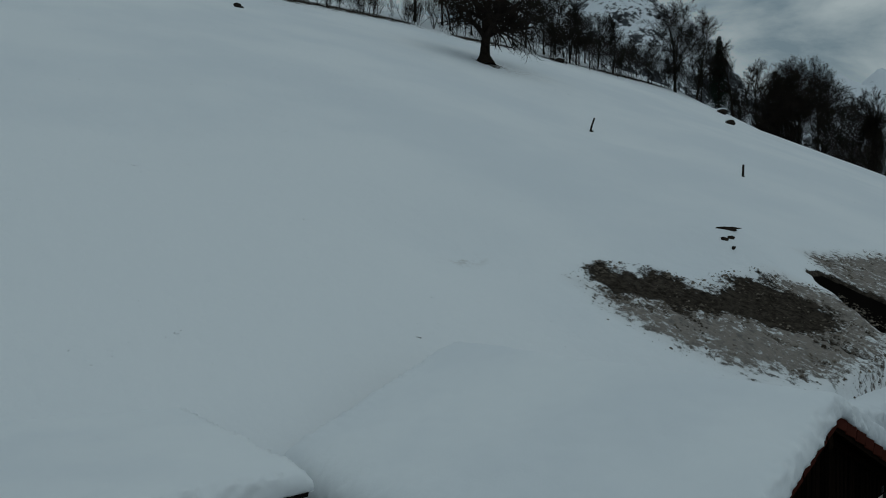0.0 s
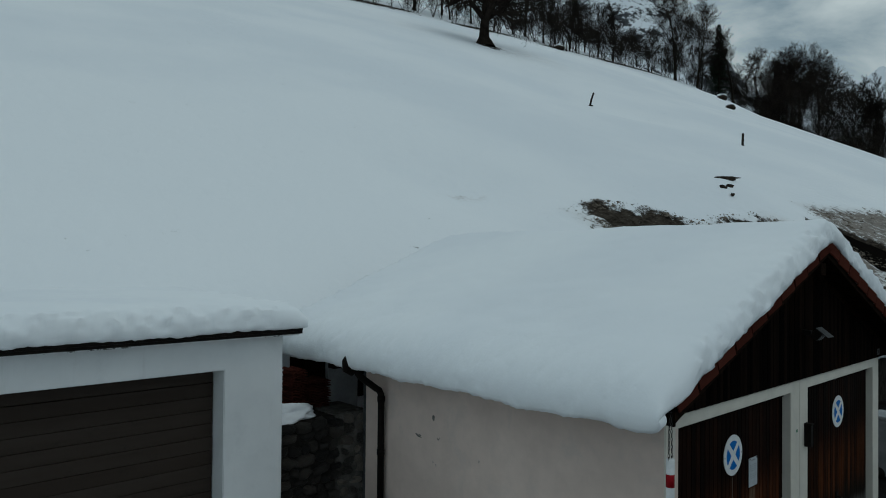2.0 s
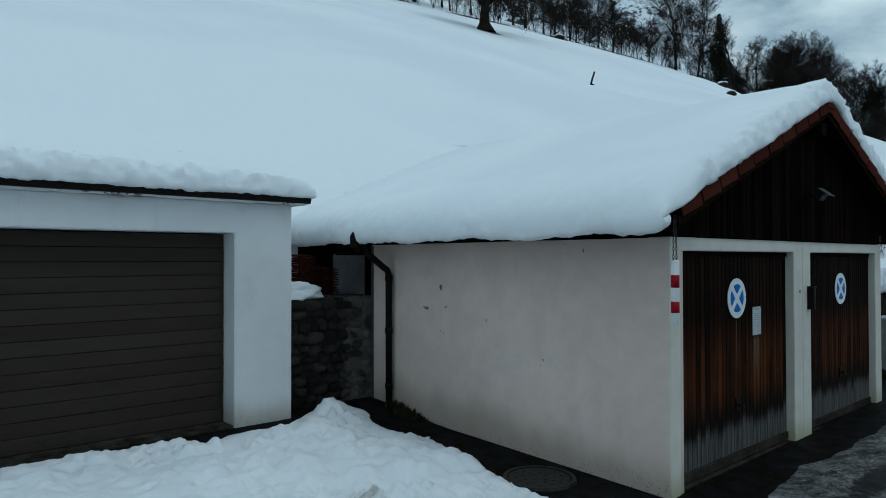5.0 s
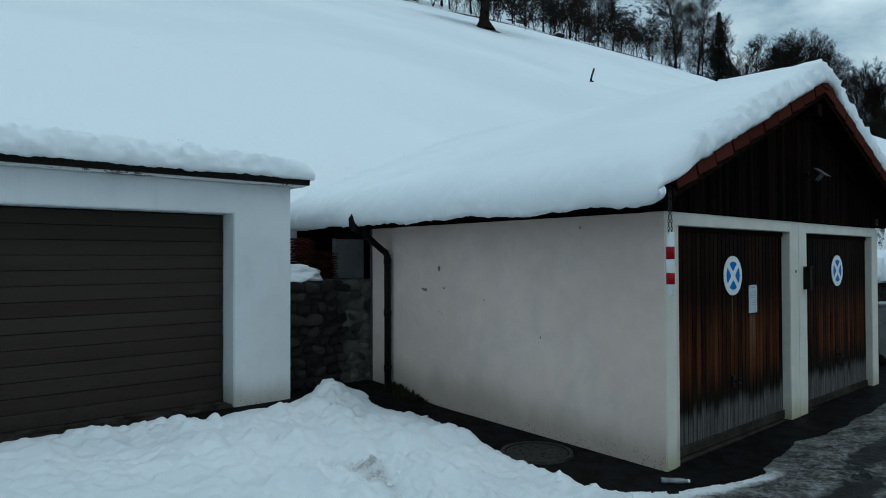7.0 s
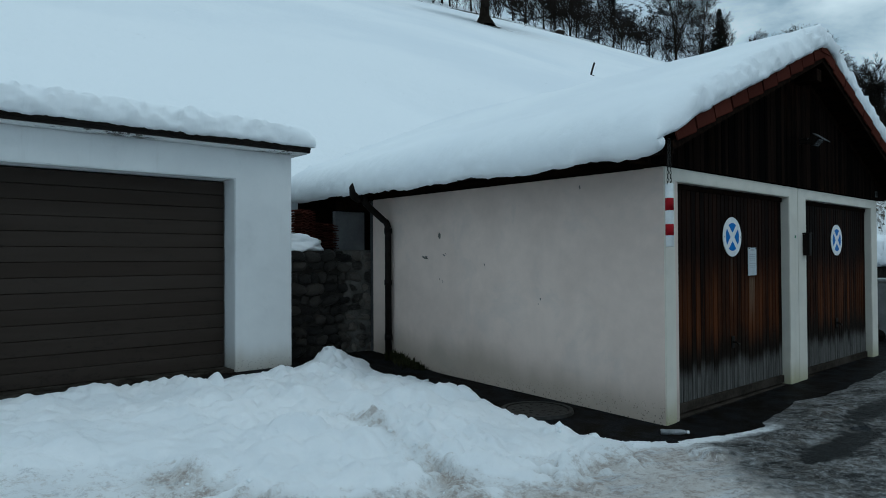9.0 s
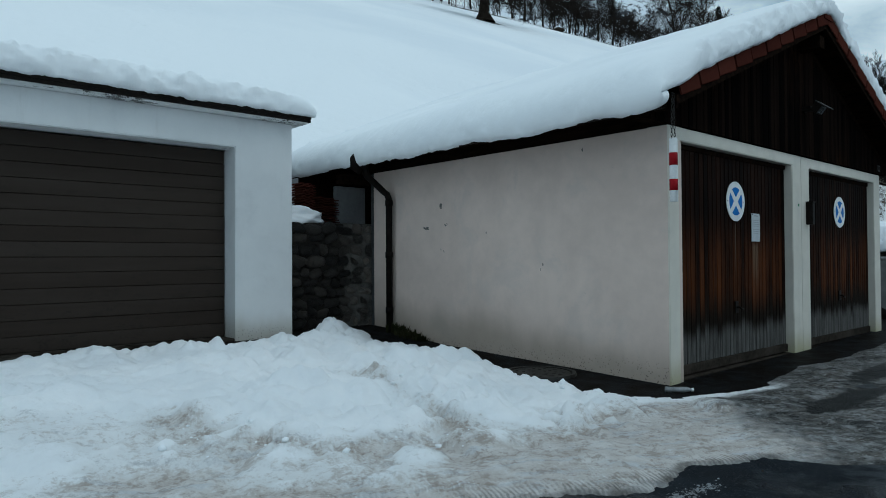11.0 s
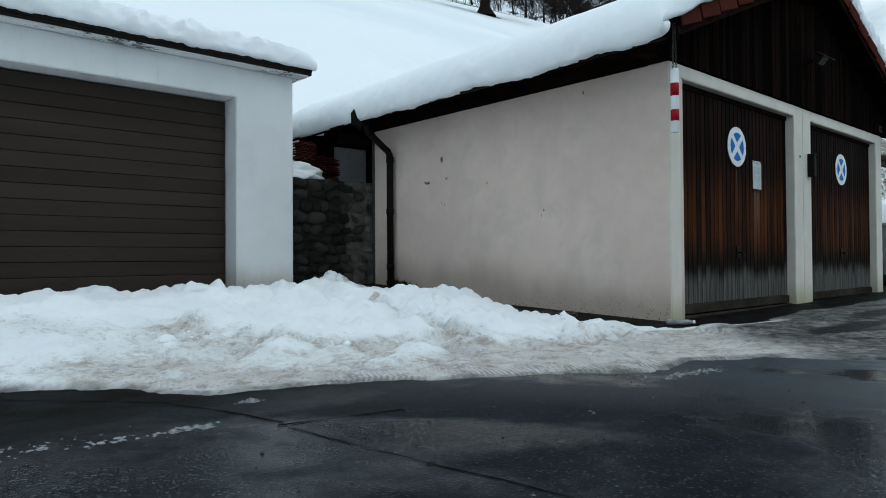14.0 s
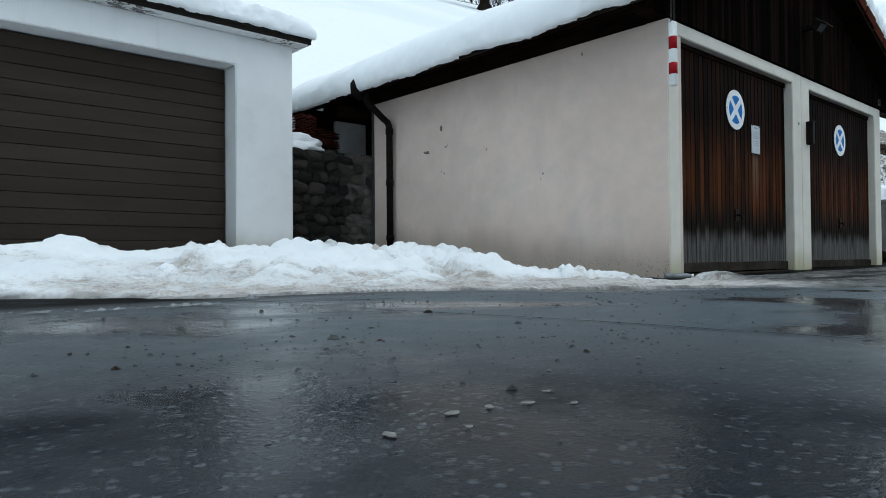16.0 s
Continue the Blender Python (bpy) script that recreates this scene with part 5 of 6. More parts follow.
notice = thing("notice", (1.875, 0.074, 1.372), "white laminated notice sheet screwed to the door", "notice")
part("sheet", box(-0.098, 0.098, -0.006, 0.0, -0.147, 0.147, 0.002), PAPER, notice)
for k, (w, z, h) in enumerate(((0.045, 0.122, 0.010), (0.075, 0.075, 0.004), (0.07, 0.055, 0.004), (0.074, 0.035, 0.004), (0.06, 0.015, 0.004), (0.072, -0.02, 0.004), (0.065, -0.04, 0.004), (0.05, -0.06, 0.004))):
    part("text_bar", box(-w, w, -0.0075, -0.0062, z - h / 2, z + h / 2), INK, notice)
for dx in (-0.08, 0.08):
    v, f = tube([(dx, -0.004, 0.137), (dx, -0.011, 0.137)], 0.006, 8)
    hang("screw", mesh_of("screw", v, f, METAL_DARK, True), notice)


def build_hanging_bar():
    bar = thing("hanging_bar", (-0.395, -0.275, -0.06), "red and white striped tube hanging on two chains", "marker")
    v, f = tube([(0, 0, 1.565), (0, 0, 1.57), (0, 0, 2.065), (0, 0, 2.072)], [0.028, 0.032, 0.032, 0.028], 18)
    hang("tube", mesh_of("tube", v, f, WHITE_PAINT, True), bar)
    for z0, z1 in ((1.655, 1.745), (1.855, 1.955)):
        v, f = tube([(0, 0, z0), (0, 0, z1)], 0.0333, 18)
        hang("red_band", mesh_of("red_band", v, f, RED_PAINT, True), bar)
    for dx in (-0.024, 0.024):
        verts, faces = [], []
        for k in range(12):
            z = 2.07 + k * 0.030
            x = dx * (1 - 0.45 * k / 12)
            loop = []
            for s in range(9):
                a = 2 * math.pi * s / 8
                off = Vector((0.007 * math.cos(a), 0, 0.019 * math.sin(a)))
                if k % 2:
                    off = Vector((0, off.x, off.z))
                loop.append(Vector((x, 0, z)) + off)
            v, f = tube(loop, 0.0026, 5, False)
            faces += [tuple(i + len(verts) for i in q) for q in f]
            verts += v
        hang("chain", mesh_of("chain", verts, faces, IRON, True), bar)
    v, f = tube([(-0.02, 0, 2.43), (0.02, 0, 2.43)], 0.006, 6)
    hang("hook", mesh_of("hook", v, f, IRON, True), bar)


build_hanging_bar()

lamp = thing("flood_lamp", (2.93, -0.02, 2.75), "small grey flood lamp on the timber gable", "lamp")
part("bracket", box(-0.03, 0.03, -0.10, 0.0, -0.03, 0.03, 0.006), METAL_DARK, lamp)
part("housing", box(-0.085, 0.085, -0.06, 0.03, -0.055, 0.055, 0.012), METAL_DARK, lamp, at=pose(0, -0.16, 0.0, 38, 0, 0))
part("glass", box(-0.07, 0.07, -0.066, -0.0605, -0.042, 0.042, 0.002), LAMP_GLASS, lamp, "dull lamp glass", at=pose(0, -0.16, 0.0, 38, 0, 0))
part("visor", box(-0.088, 0.088, -0.13, 0.03, 0.058, 0.064, 0.001), GALV, lamp, at=pose(0, -0.16, 0.0, 38, 0, 0))

letter_box = thing("meter_box", (3.085, 0.0, 1.56), "small dark brown box screwed to the post", "box")
part("case", box(-0.036, 0.036, -0.075, 0.002, -0.125, 0.125, 0.008), METAL_DARK, letter_box)
part("lid", box(-0.041, 0.041, -0.082, 0.001, 0.127, 0.142, 0.004), METAL_DARK, letter_box)
tag = thing("green_label", (2.83, -0.001, 1.65), "tiny green label on the post", "label")
part("label_plate", box(-0.02, 0.02, -0.004, 0.0, -0.016, 0.016, 0.001), GREEN_PAINT, tag)
plate = thing("plate", (5.64, -0.028, 2.30), "small dark plate with a pale frame on the boards", "plate")
part("plate_body", box(-0.05, 0.05, -0.006, 0.0, -0.042, 0.042, 0.002), GALV, plate)
part("bar", box(-0.035, 0.035, -0.0085, -0.0062, -0.026, 0.026), METAL_DARK, plate)


# ---- yard things ----
def build_manhole():
    x, y = -0.47, 1.06
    m = thing("manhole_cover", (x, y, yard_z(x, y) + 0.004), "round dark cast-iron manhole cover in the asphalt", "manhole")
    v, f = tube([(0, 0, -0.03), (0, 0, 0.006)], 0.285, 40)
    hang("cover", mesh_of("cover", v, f, IRON), m)
    verts, faces = [], []
    for r, z in ((0.30, -0.02), (0.30, 0.012), (0.335, 0.014), (0.345, -0.02)):
        verts += [(r * math.cos(a), r * math.sin(a), z) for a in np.linspace(0, 2 * math.pi, 40, endpoint=False)]
    for k in range(3):
        faces += [(k * 40 + s, k * 40 + (s + 1) % 40, (k + 1) * 40 + (s + 1) % 40, (k + 1) * 40 + s) for s in range(40)]
    hang("rim", mesh_of("rim", verts, faces, IRON), m)
    for r in (0.08, 0.15, 0.22):
        for s in range(int(r * 60)):
            a = 2 * math.pi * s / int(r * 60)
            part("stud", box(-0.014, 0.014, -0.014, 0.014, 0.006, 0.011, 0.002), IRON, m, at=pose(r * math.cos(a), r * math.sin(a), 0, 0, 0, math.degrees(a)))


build_manhole()

bottle = thing("plastic_bottle", (-0.24, -0.21, yard_z(-0.24, -0.21) + 0.028), "crushed clear plastic bottle lying on the asphalt", "bottle", turn=-48)
v, f = tube([(-0.11, 0, 0), (-0.105, 0, 0), (-0.06, 0.003, -0.002), (-0.02, -0.002, 0.001), (0.04, 0.001, 0), (0.07, 0, 0), (0.095, 0, 0), (0.10, 0, 0)], [0.020, 0.024, 0.023, 0.021, 0.024, 0.021, 0.012, 0.011], 14)
hang("body", mesh_of("body", v, f, PLASTIC, True), bottle)
v, f = tube([(0.10, 0, 0), (0.118, 0, 0)], 0.0145, 12)
hang("cap", mesh_of("cap", v, f, WHITE_PAINT, True), bottle)

wheel_bin = thing("wheelie_bin", (7.72, 0.22, yard_z(7, 0.2)), "grey plastic wheeled rubbish bin beside the garage", "bin")
bm = bmesh.new()
for (w, d), z in (((0.22, 0.24), 0.05), ((0.28, 0.34), 0.98)):
    for sx, sy in ((-1, -1), (1, -1), (1, 1), (-1, 1)):
        bm.verts.new((sx * w, sy * d, z))
bm.verts.ensure_lookup_table()
for q in ((3, 2, 1, 0), (4, 5, 6, 7), (0, 1, 5, 4), (1, 2, 6, 5), (2, 3, 7, 6), (3, 0, 4, 7)):
    bm.faces.new([bm.verts[k] for k in q])
bmesh.ops.bevel(bm, geom=bm.edges[:], offset=0.02, segments=2, affect="EDGES")
part("body", bm, BIN_GREY, wheel_bin)
part("lid", box(-0.30, 0.30, -0.37, 0.38, 0.985, 1.04, 0.02), BIN_GREY, wheel_bin)
for s in (-1, 1):
    v, f = tube([(s * 0.24, 0.26, 0.10), (s * 0.19, 0.26, 0.10)], 0.10, 16)
    hang("wheel", mesh_of("wheel", v, f, METAL_DARK, True), wheel_bin)

# low wall with snow beyond the garage
LOW_TOP = 1.22
low_wall = thing("low_wall", (0, 0, 0), "dark low retaining wall with a cap of snow", "wall")
part("wall_body", box(6.1, 26.0, 2.30, 2.62, -0.1, LOW_TOP, 0.02), MORTAR, low_wall)
snow_sheet("wall_snow", "lumpy snow lying on the low wall", (6.08, 26.0), (2.2, 3.4), lambda x, y: LOW_TOP + 0.005 + 0.25 * max(0.0, y - 2.5), 0.72, (True, True, True, False), 15.0, rim=0.2, wave=0.10, droop=0.05)


def build_weeds():
    rng = random.Random(5)
    verts, faces = [], []
    for k in range(420):
        t = rng.random()
        x, y = -0.05 - abs(rng.gauss(0, 0.07)), 3.72 - 0.55 * t + rng.gauss(0, 0.05)
        z = yard_z(x, y) - 0.005
        h, a = rng.uniform(0.04, 0.15) * (1.1 - 0.5 * t), rng.uniform(0, 6.3)
        lean, w = rng.uniform(0.01, 0.06), rng.uniform(0.004, 0.011)
        c, s = math.cos(a), math.sin(a)
        n = len(verts)
        verts += [(x - s * w, y + c * w, z), (x + s * w, y - c * w, z), (x + c * lean * 0.5 + s * w * 1.2, y + s * lean * 0.5 - c * w * 1.2, z + h * 0.6),
                  (x + c * lean, y + s * lean, z + h), (x + c * lean * 0.5 - s * w * 1.2, y + s * lean * 0.5 + c * w * 1.2, z + h * 0.6)]
        faces.append((n, n + 1, n + 2, n + 3, n + 4))
    tagged(hang("weeds", mesh_of("weeds", verts, faces, WEED)), "low dark withered weeds along the wall foot", "weeds", kind="stuff")


build_weeds()


def scatter(name, label, category, material, count, spots, size, seed, tall=0.8):
    """Small uneven crumbs on the yard, as one mesh. spots: centre and spread of the patches."""
    rng = random.Random(seed)
    verts, faces = [], []
    shape = [(1, 0, 0), (0.4, 0.9, 0), (-0.6, 0.7, 0), (-1, -0.1, 0), (-0.3, -0.9, 0), (0.6, -0.7, 0), (0.3, 0.2, 0.7), (-0.35, -0.1, 0.6)]
    links = [(0, 1, 6), (1, 2, 6), (2, 7, 6), (2, 3, 7), (3, 4, 7), (4, 5, 7), (5, 6, 7), (5, 0, 6)]
    for k in range(count):
        cx, cy, sx, sy = rng.choice(spots)
        x, y = rng.gauss(cx, sx), rng.gauss(cy, sy)
        s, a = size * math.exp(rng.gauss(0, 0.55)), rng.uniform(0, 6.3)
        n = len(verts)
        for px, py, pz in shape:
            j = 1 + rng.uniform(-0.35, 0.35)
            verts.append((x + s * j * (px * math.cos(a) - py * math.sin(a)), y + s * j * (px * math.sin(a) + py * math.cos(a)), road_z(x, y) + 0.001 + s * tall * pz * j))
        faces += [tuple(i + n for i in q) for q in links]
    tagged(hang(name, mesh_of(name, verts, faces, material)), label, category, kind="stuff")


scatter("snow_crumbs", "loose icy crumbs of snow on the wet asphalt", "snow", SLUSH, 150, [(-4.97, -0.90, 0.10, 0.04), (-4.81, -0.99, 0.08, 0.025), (-4.62, -1.0, 0.06, 0.02), (-4.53, -1.0, 0.03, 0.015)], 0.005, 3, 0.5)
scatter("snow_crumbs", "small pressed patch of icy snow on the asphalt", "snow", SLUSH, 80, [(-4.24, -0.75, 0.024, 0.010)], 0.0045, 5, 0.9)
scatter("snow_crumbs", "thin torn patch of grey ice on the asphalt", "snow", SLUSH, 360, [(-2.62, -1.50, 0.10, 0.035), (-2.5, -1.5, 0.09, 0.02), (-2.35, -1.52, 0.07, 0.02)], 0.0035, 6, 0.5)
scatter("grit", "dark grit and pale stone chips on the asphalt", "grit", GRIT, 1500, [(-4.4, -1.6, 0.7, 0.4), (-3.2, -1.9, 0.8, 0.35), (-4.6, -2.3, 0.3, 0.2)], 0.0016, 4)
scatter("grit", "dark leaf crumbs and twigs on the asphalt", "grit", EARTH, 260, [(-4.3, -1.3, 0.7, 0.4), (-3.0, -1.8, 0.9, 0.35)], 0.0026, 8)


def build_scrap(x, y, size, turn, seed):
    """A withered scrap of leaf, slightly curled, lying on the road."""
    rng = random.Random(seed)
    leaf = thing("leaf_scrap", (x, y, road_z(x, y) + 0.001), "pale withered scrap of leaf on the wet asphalt", "leaf", "leaf scraps on the road", turn=turn)
    verts, faces = [], []
    for k in range(6):
        u = k / 5 - 0.5
        w = size * 0.32 * (1 - (1.8 * u) ** 2 * 0.8) * rng.uniform(0.7, 1.2)
        curl = 0.03 * size * (u * u * 2 + 0.05)
        verts += [(u * size, -w, 0.0008 + curl), (u * size, w * rng.uniform(0.7, 1.1), 0.0012 + curl), (u * size, -w, curl), (u * size, w * 0.9, 0.0003 + curl)]
    for k in range(5):
        a, b = 4 * k, 4 * k + 4
        faces += [(a, b, b + 1, a + 1), (a + 2, a + 3, b + 3, b + 2), (a, a + 2, b + 2, b), (a + 1, b + 1, b + 3, a + 3)]
    faces += [(0, 1, 3, 2), (20, 22, 23, 21)]
    hang("blade", mesh_of("blade", verts, faces, LEAF), leaf)


for n, (x, y, size, turn) in enumerate(((-4.963, -2.629, 0.022, 10), (-4.922, -2.635, 0.017, 40), (-4.884, -2.649, 0.018, -20), (-4.854, -2.68, 0.014, 15), (-5.048, -2.65, 0.022, 75), (-4.986, -2.675, 0.009, 0), (-4.828, -2.627, 0.016, -25),
                                       (-4.729, -2.547, 0.013, 60), (-4.566, -2.566, 0.012, 5), (-4.25, -2.1, 0.016, 80), (-4.62, -1.95, 0.014, 30), (-4.06, -2.35, 0.02, -10))):
    build_scrap(x, y, 0.8 * size, turn, n)


def crack(points, width, seed):
    """A shallow sealed joint in the asphalt, wandering through the points."""
    rng = random.Random(seed)
    line = []
    for (ax, ay), (bx, by) in zip(points, points[1:]):
        n = max(2, int(math.hypot(bx - ax, by - ay) / 0.06))
        line += [(ax + (bx - ax) * k / n, ay + (by - ay) * k / n) for k in range(n)]
    verts, faces = [], []
    for k, (x, y) in enumerate(line):
        nx, ny = line[min(k + 1, len(line) - 1)][0] - line[max(k - 1, 0)][0], line[min(k + 1, len(line) - 1)][1] - line[max(k - 1, 0)][1]
        d = math.hypot(nx, ny)
        w, off = width * rng.uniform(0.4, 1.2), 0.02 * fbm(x * 3, y * 3, seed, 3)
        for s in (-1, 1):
            verts.append((x - s * ny / d * w + off, y + s * nx / d * w + off, road_z(x, y) + 0.0025))
        if k:
            faces.append((2 * k - 2, 2 * k - 1, 2 * k + 1, 2 * k))
    tagged(hang("road_joint", mesh_of("road_joint", verts, faces, JOINT)), "dark worn joint line in the asphalt", "road", kind="structure")


crack([(-6.2, 1.1), (-4.88, -0.01), (-4.45, -0.51), (-4.38, -0.9), (-4.3, -1.2)], 0.006, 1)
crack([(-4.36, -1.17), (-4.22, -1.2), (-4.06, -1.22), (-3.86, -1.27)], 0.007, 2)
crack([(-4.34, -1.2), (-4.3, -1.51), (-4.21, -2.01), (-4.18, -2.42), (-4.1, -3.2)], 0.004, 3)

# ---- meadow details ----
def build_post(x, y, tall, lean, label):
    p = thing("fence_post", (x, y, ground_z(x, y) - 0.1), label, "post", "fence posts")
    v, f = tube([(0, 0, -0.2), (lean * 0.3, -lean * 0.4, tall * 0.5), (lean * 0.6, -lean * 0.8, tall), (lean * 0.6, -lean * 0.8, tall + 0.02)], [0.075, 0.07, 0.065, 0.04], 9)
    hang("post", mesh_of("post", v, f, OLD_WOOD, True), p)
    lump("earth_collar", EARTH, p, (0.06 + 0.4 * lean, 0.07 + 0.4 * lean, 0.05), (0.01 + 0.15 * lean, -0.03 - 0.2 * lean, 0.10), x)
    return p


build_post(35.5, 26.45, 1.02, 0.32, "weathered wooden post leaning in the snow")
build_post(36.5, 15.75, 0.83, 0.03, "short weathered wooden post in the snow")
for x, y, s, label in ((70.1, 56.5, 0.8, "dark boulder by the trees"), (85.4, 40.5, 0.85, "dark boulder capped with snow"), (79.5, 36.6, 0.75, "dark mossy boulder at the slope's shoulder")):
    r = thing("boulder", (x, y, ground_z(x, y)), label, "boulder", "boulders on the slope")
    lump("rock", EARTH, r, (s, s * 0.8, s * 0.55), (0, 0, 0.15), x)
    lump("snow_cap", SNOW, r, (s * 0.85, s * 0.7, s * 0.25), (0.05, 0.1, 0.15 + s * 0.42), x + 2)
for x, y, a, b, turn in ((20.0, 8.95, 0.50, 0.12, -32), (19.1, 8.62, 0.15, 0.09, -25), (18.9, 8.2, 0.10, 0.11, 20), (19.45, 8.55, 0.14, 0.06, -30)):
    c = thing("earth_clod", (x, y, ground_z(x, y)), "clod of dark earth showing through the snow", "earth", "clods on the slope")
    lump("clod", EARTH, c, (a, b * 0.55, 0.08), (0, 0, 0.03), x + a, turn, rough=0.6, detail=3)
st = thing("stump", (21.2, 53.6, ground_z(21.2, 53.6)), "small dark stump standing in the snow", "stump")
lump("stump_wood", OLD_WOOD, st, (0.35, 0.2, 0.25), (0, 0, 0.15), 2)
lump("root", OLD_WOOD, st, (0.30, 0.12, 0.10), (0.3, -0.1, 0.08), 6, 20)


def build_clods():
    """Crumbs of earth and dirty snow over the thawed patch and the apron below it, as one mesh."""
    rng = random.Random(17)
    verts, faces = [], []
    shape = [(1, 0, -0.3), (0.4, 0.9, -0.3), (-0.6, 0.7, -0.3), (-1, -0.1, -0.3), (-0.3, -0.9, -0.3), (0.6, -0.7, -0.3), (0.3, 0.2, 0.6), (-0.35, -0.1, 0.5)]
    links = [(0, 1, 6), (1, 2, 6), (2, 7, 6), (2, 3, 7), (3, 4, 7), (4, 5, 7), (5, 6, 7), (5, 0, 6)]
    while len(verts) < 8 * 4500:
        x, y = rng.uniform(9, 30), rng.uniform(2.8, 10)
        core = mud_core(x, y)
        chance = max(0.8 if -0.35 < core < 0.15 else 0.0, 0.8 * strewn(x, y) if core < 0.2 else 0.12)
        if rng.random() > chance * smooth01(fbm(x * 0.9, y * 0.9, 2.0, 3), -0.5, 0.3):
            continue
        s, a, n = 0.024 * math.exp(rng.gauss(0, 0.5)), rng.uniform(0, 6.3), len(verts)
        z = ground_z(x, y) - 0.02
        for px, py, pz in shape:
            k = s * (1 + rng.uniform(-0.3, 0.3))
            verts.append((x + k * (px * math.cos(a) - py * math.sin(a)), y + k * (px * math.sin(a) + py * math.cos(a)), z + k * pz))
        faces += [tuple(i + n for i in q) for q in links]
    tagged(hang("earth_crumbs", mesh_of("earth_crumbs", verts, faces, CRUMB)), "crumbs of dark earth strewn over thawing snow", "earth", kind="stuff")


build_clods()


# ---- trees ----
def grow(seed, tall, trunk_r, spread, kids, first=0.28, wide=0.9, up=0.35, stout=0.52, flare=1.45):
    """A leafless broad-leaved tree: verts and faces of the trunk, and of limbs and twigs."""
    rng = random.Random(seed)
    trunk, crown = ([], []), ([], [])

    def add(store, pts, radii, sides):
        v, f = tube(pts, radii, sides, False)
        n = len(store[0])
        store[0].extend(v)
        store[1].extend(tuple(i + n for i in q) for q in f)

    def limb(start, way, length, r, level):
        steps = (9, 5, 3, 2, 1)[level]
        pts, p, w = [start], start.copy(), way.normalized()
        for k in range(steps):
            w = (w + Vector((rng.gauss(0, 1), rng.gauss(0, 1), rng.gauss(0, 1) + up * (1.0 if level else 0))) * (0.05, 0.16, 0.20, 0.24, 0.25)[level]).normalized()
            p = p + w * length / steps
            pts.append(p.copy())
        end = (0.30, 0.30, 0.35, 0.4, 0.5)[level]
        radii = [r * (1 - (1 - end) * k / steps) for k in range(steps + 1)]
        if level == 0:
            radii[0] *= flare
            radii[1] *= 1.08
        if level >= len(kids) - 1 and level > 1:
            flat = (pts[-1] - pts[0]).orthogonal().normalized()
            flat = (Matrix.Rotation(rng.uniform(0, 3.14), 3, (pts[-1] - pts[0]).normalized()) @ flat) * max(r, 0.013)
            n = len(crown[0])
            for p, w2 in zip(pts, radii):
                crown[0].extend((p - flat * w2 / r, p + flat * w2 / r))
            crown[1].extend((n + 2 * q, n + 2 * q + 1, n + 2 * q + 3, n + 2 * q + 2) for q in range(len(pts) - 1))
        else:
            add(trunk if level == 0 else crown, pts, radii, (9, 6, 4, 3, 3)[level])
        if level == 4 or level >= len(kids):
            return
        for k in range(kids[level]):
            t = first + (1 - first) * (k + rng.random()) / kids[level] if level == 0 else 0.18 + 0.82 * (k + rng.random()) / kids[level]
            i = min(int(t * steps), steps - 1)
            at = pts[i].lerp(pts[i + 1], t * steps - i)
            along = (pts[i + 1] - pts[i]).normalized()
            side = Vector((rng.gauss(0, 1), rng.gauss(0, 1), rng.gauss(0, 1)))
            side = (side - along * side.dot(along)).normalized()
            open_by = spread * rng.uniform(0.7, 1.25) * (1.15 - 0.5 * t if level == 0 else 1.0)
            out = along * math.cos(open_by) + side * math.sin(open_by)
            size = length * ((wide * (0.62 - 0.30 * t)) if level == 0 else (0.58 - 0.22 * t)) * rng.uniform(0.75, 1.2)
            limb(at, out, size, max(radii[i] * (stout if level == 0 else 0.55), 0.010), level + 1)

    limb(Vector((0, 0, -0.3)), Vector((0.02, 0.01, 1)), tall, trunk_r, 0)
    k = tall / max(v.z for v in crown[0])
    for store in (trunk, crown):
        store[0][:] = [v * k for v in store[0]]
    return trunk, crown


def tree_thing(name, seed, label, category, group, tall, trunk_r, spread, kids, **more):
    trunk, crown = grow(seed, tall, trunk_r, spread, kids, **more)
    tree = thing(name, (0, 0, -500), label, category, group)
    hang("trunk", mesh_of("trunk", *trunk, BARK, True), tree)
    hang("crown", mesh_of("crown", *crown, TWIG), tree, "bare branches and twigs")
    return tree


def plant(tree, x, y, tall, made, turn, first):
    k = tall / made
    m = pose(x, y, ground_z(x, y) - 0.15, 0, 0, turn)
    if first:
        tree.matrix_basis = m
        tree.scale = (k * 1.0, k * 1.0, k)
        return tree
    tree_copy = copy_thing(tree, m)
    tree_copy.scale = (k * 1.0, k * 1.0, k)
    return tree_copy


big = tree_thing("tree", 41, "broad leafless tree with a thick dark trunk in the snow", "tree", "", 14.0, 0.80, 1.05, (14, 9, 8, 8), first=0.20, wide=1.35, up=0.22, stout=0.66, flare=2.2)
big.matrix_basis = pose(42.3, 43.8, ground_z(42.3, 43.8) - 0.1, 0, 0, 40)

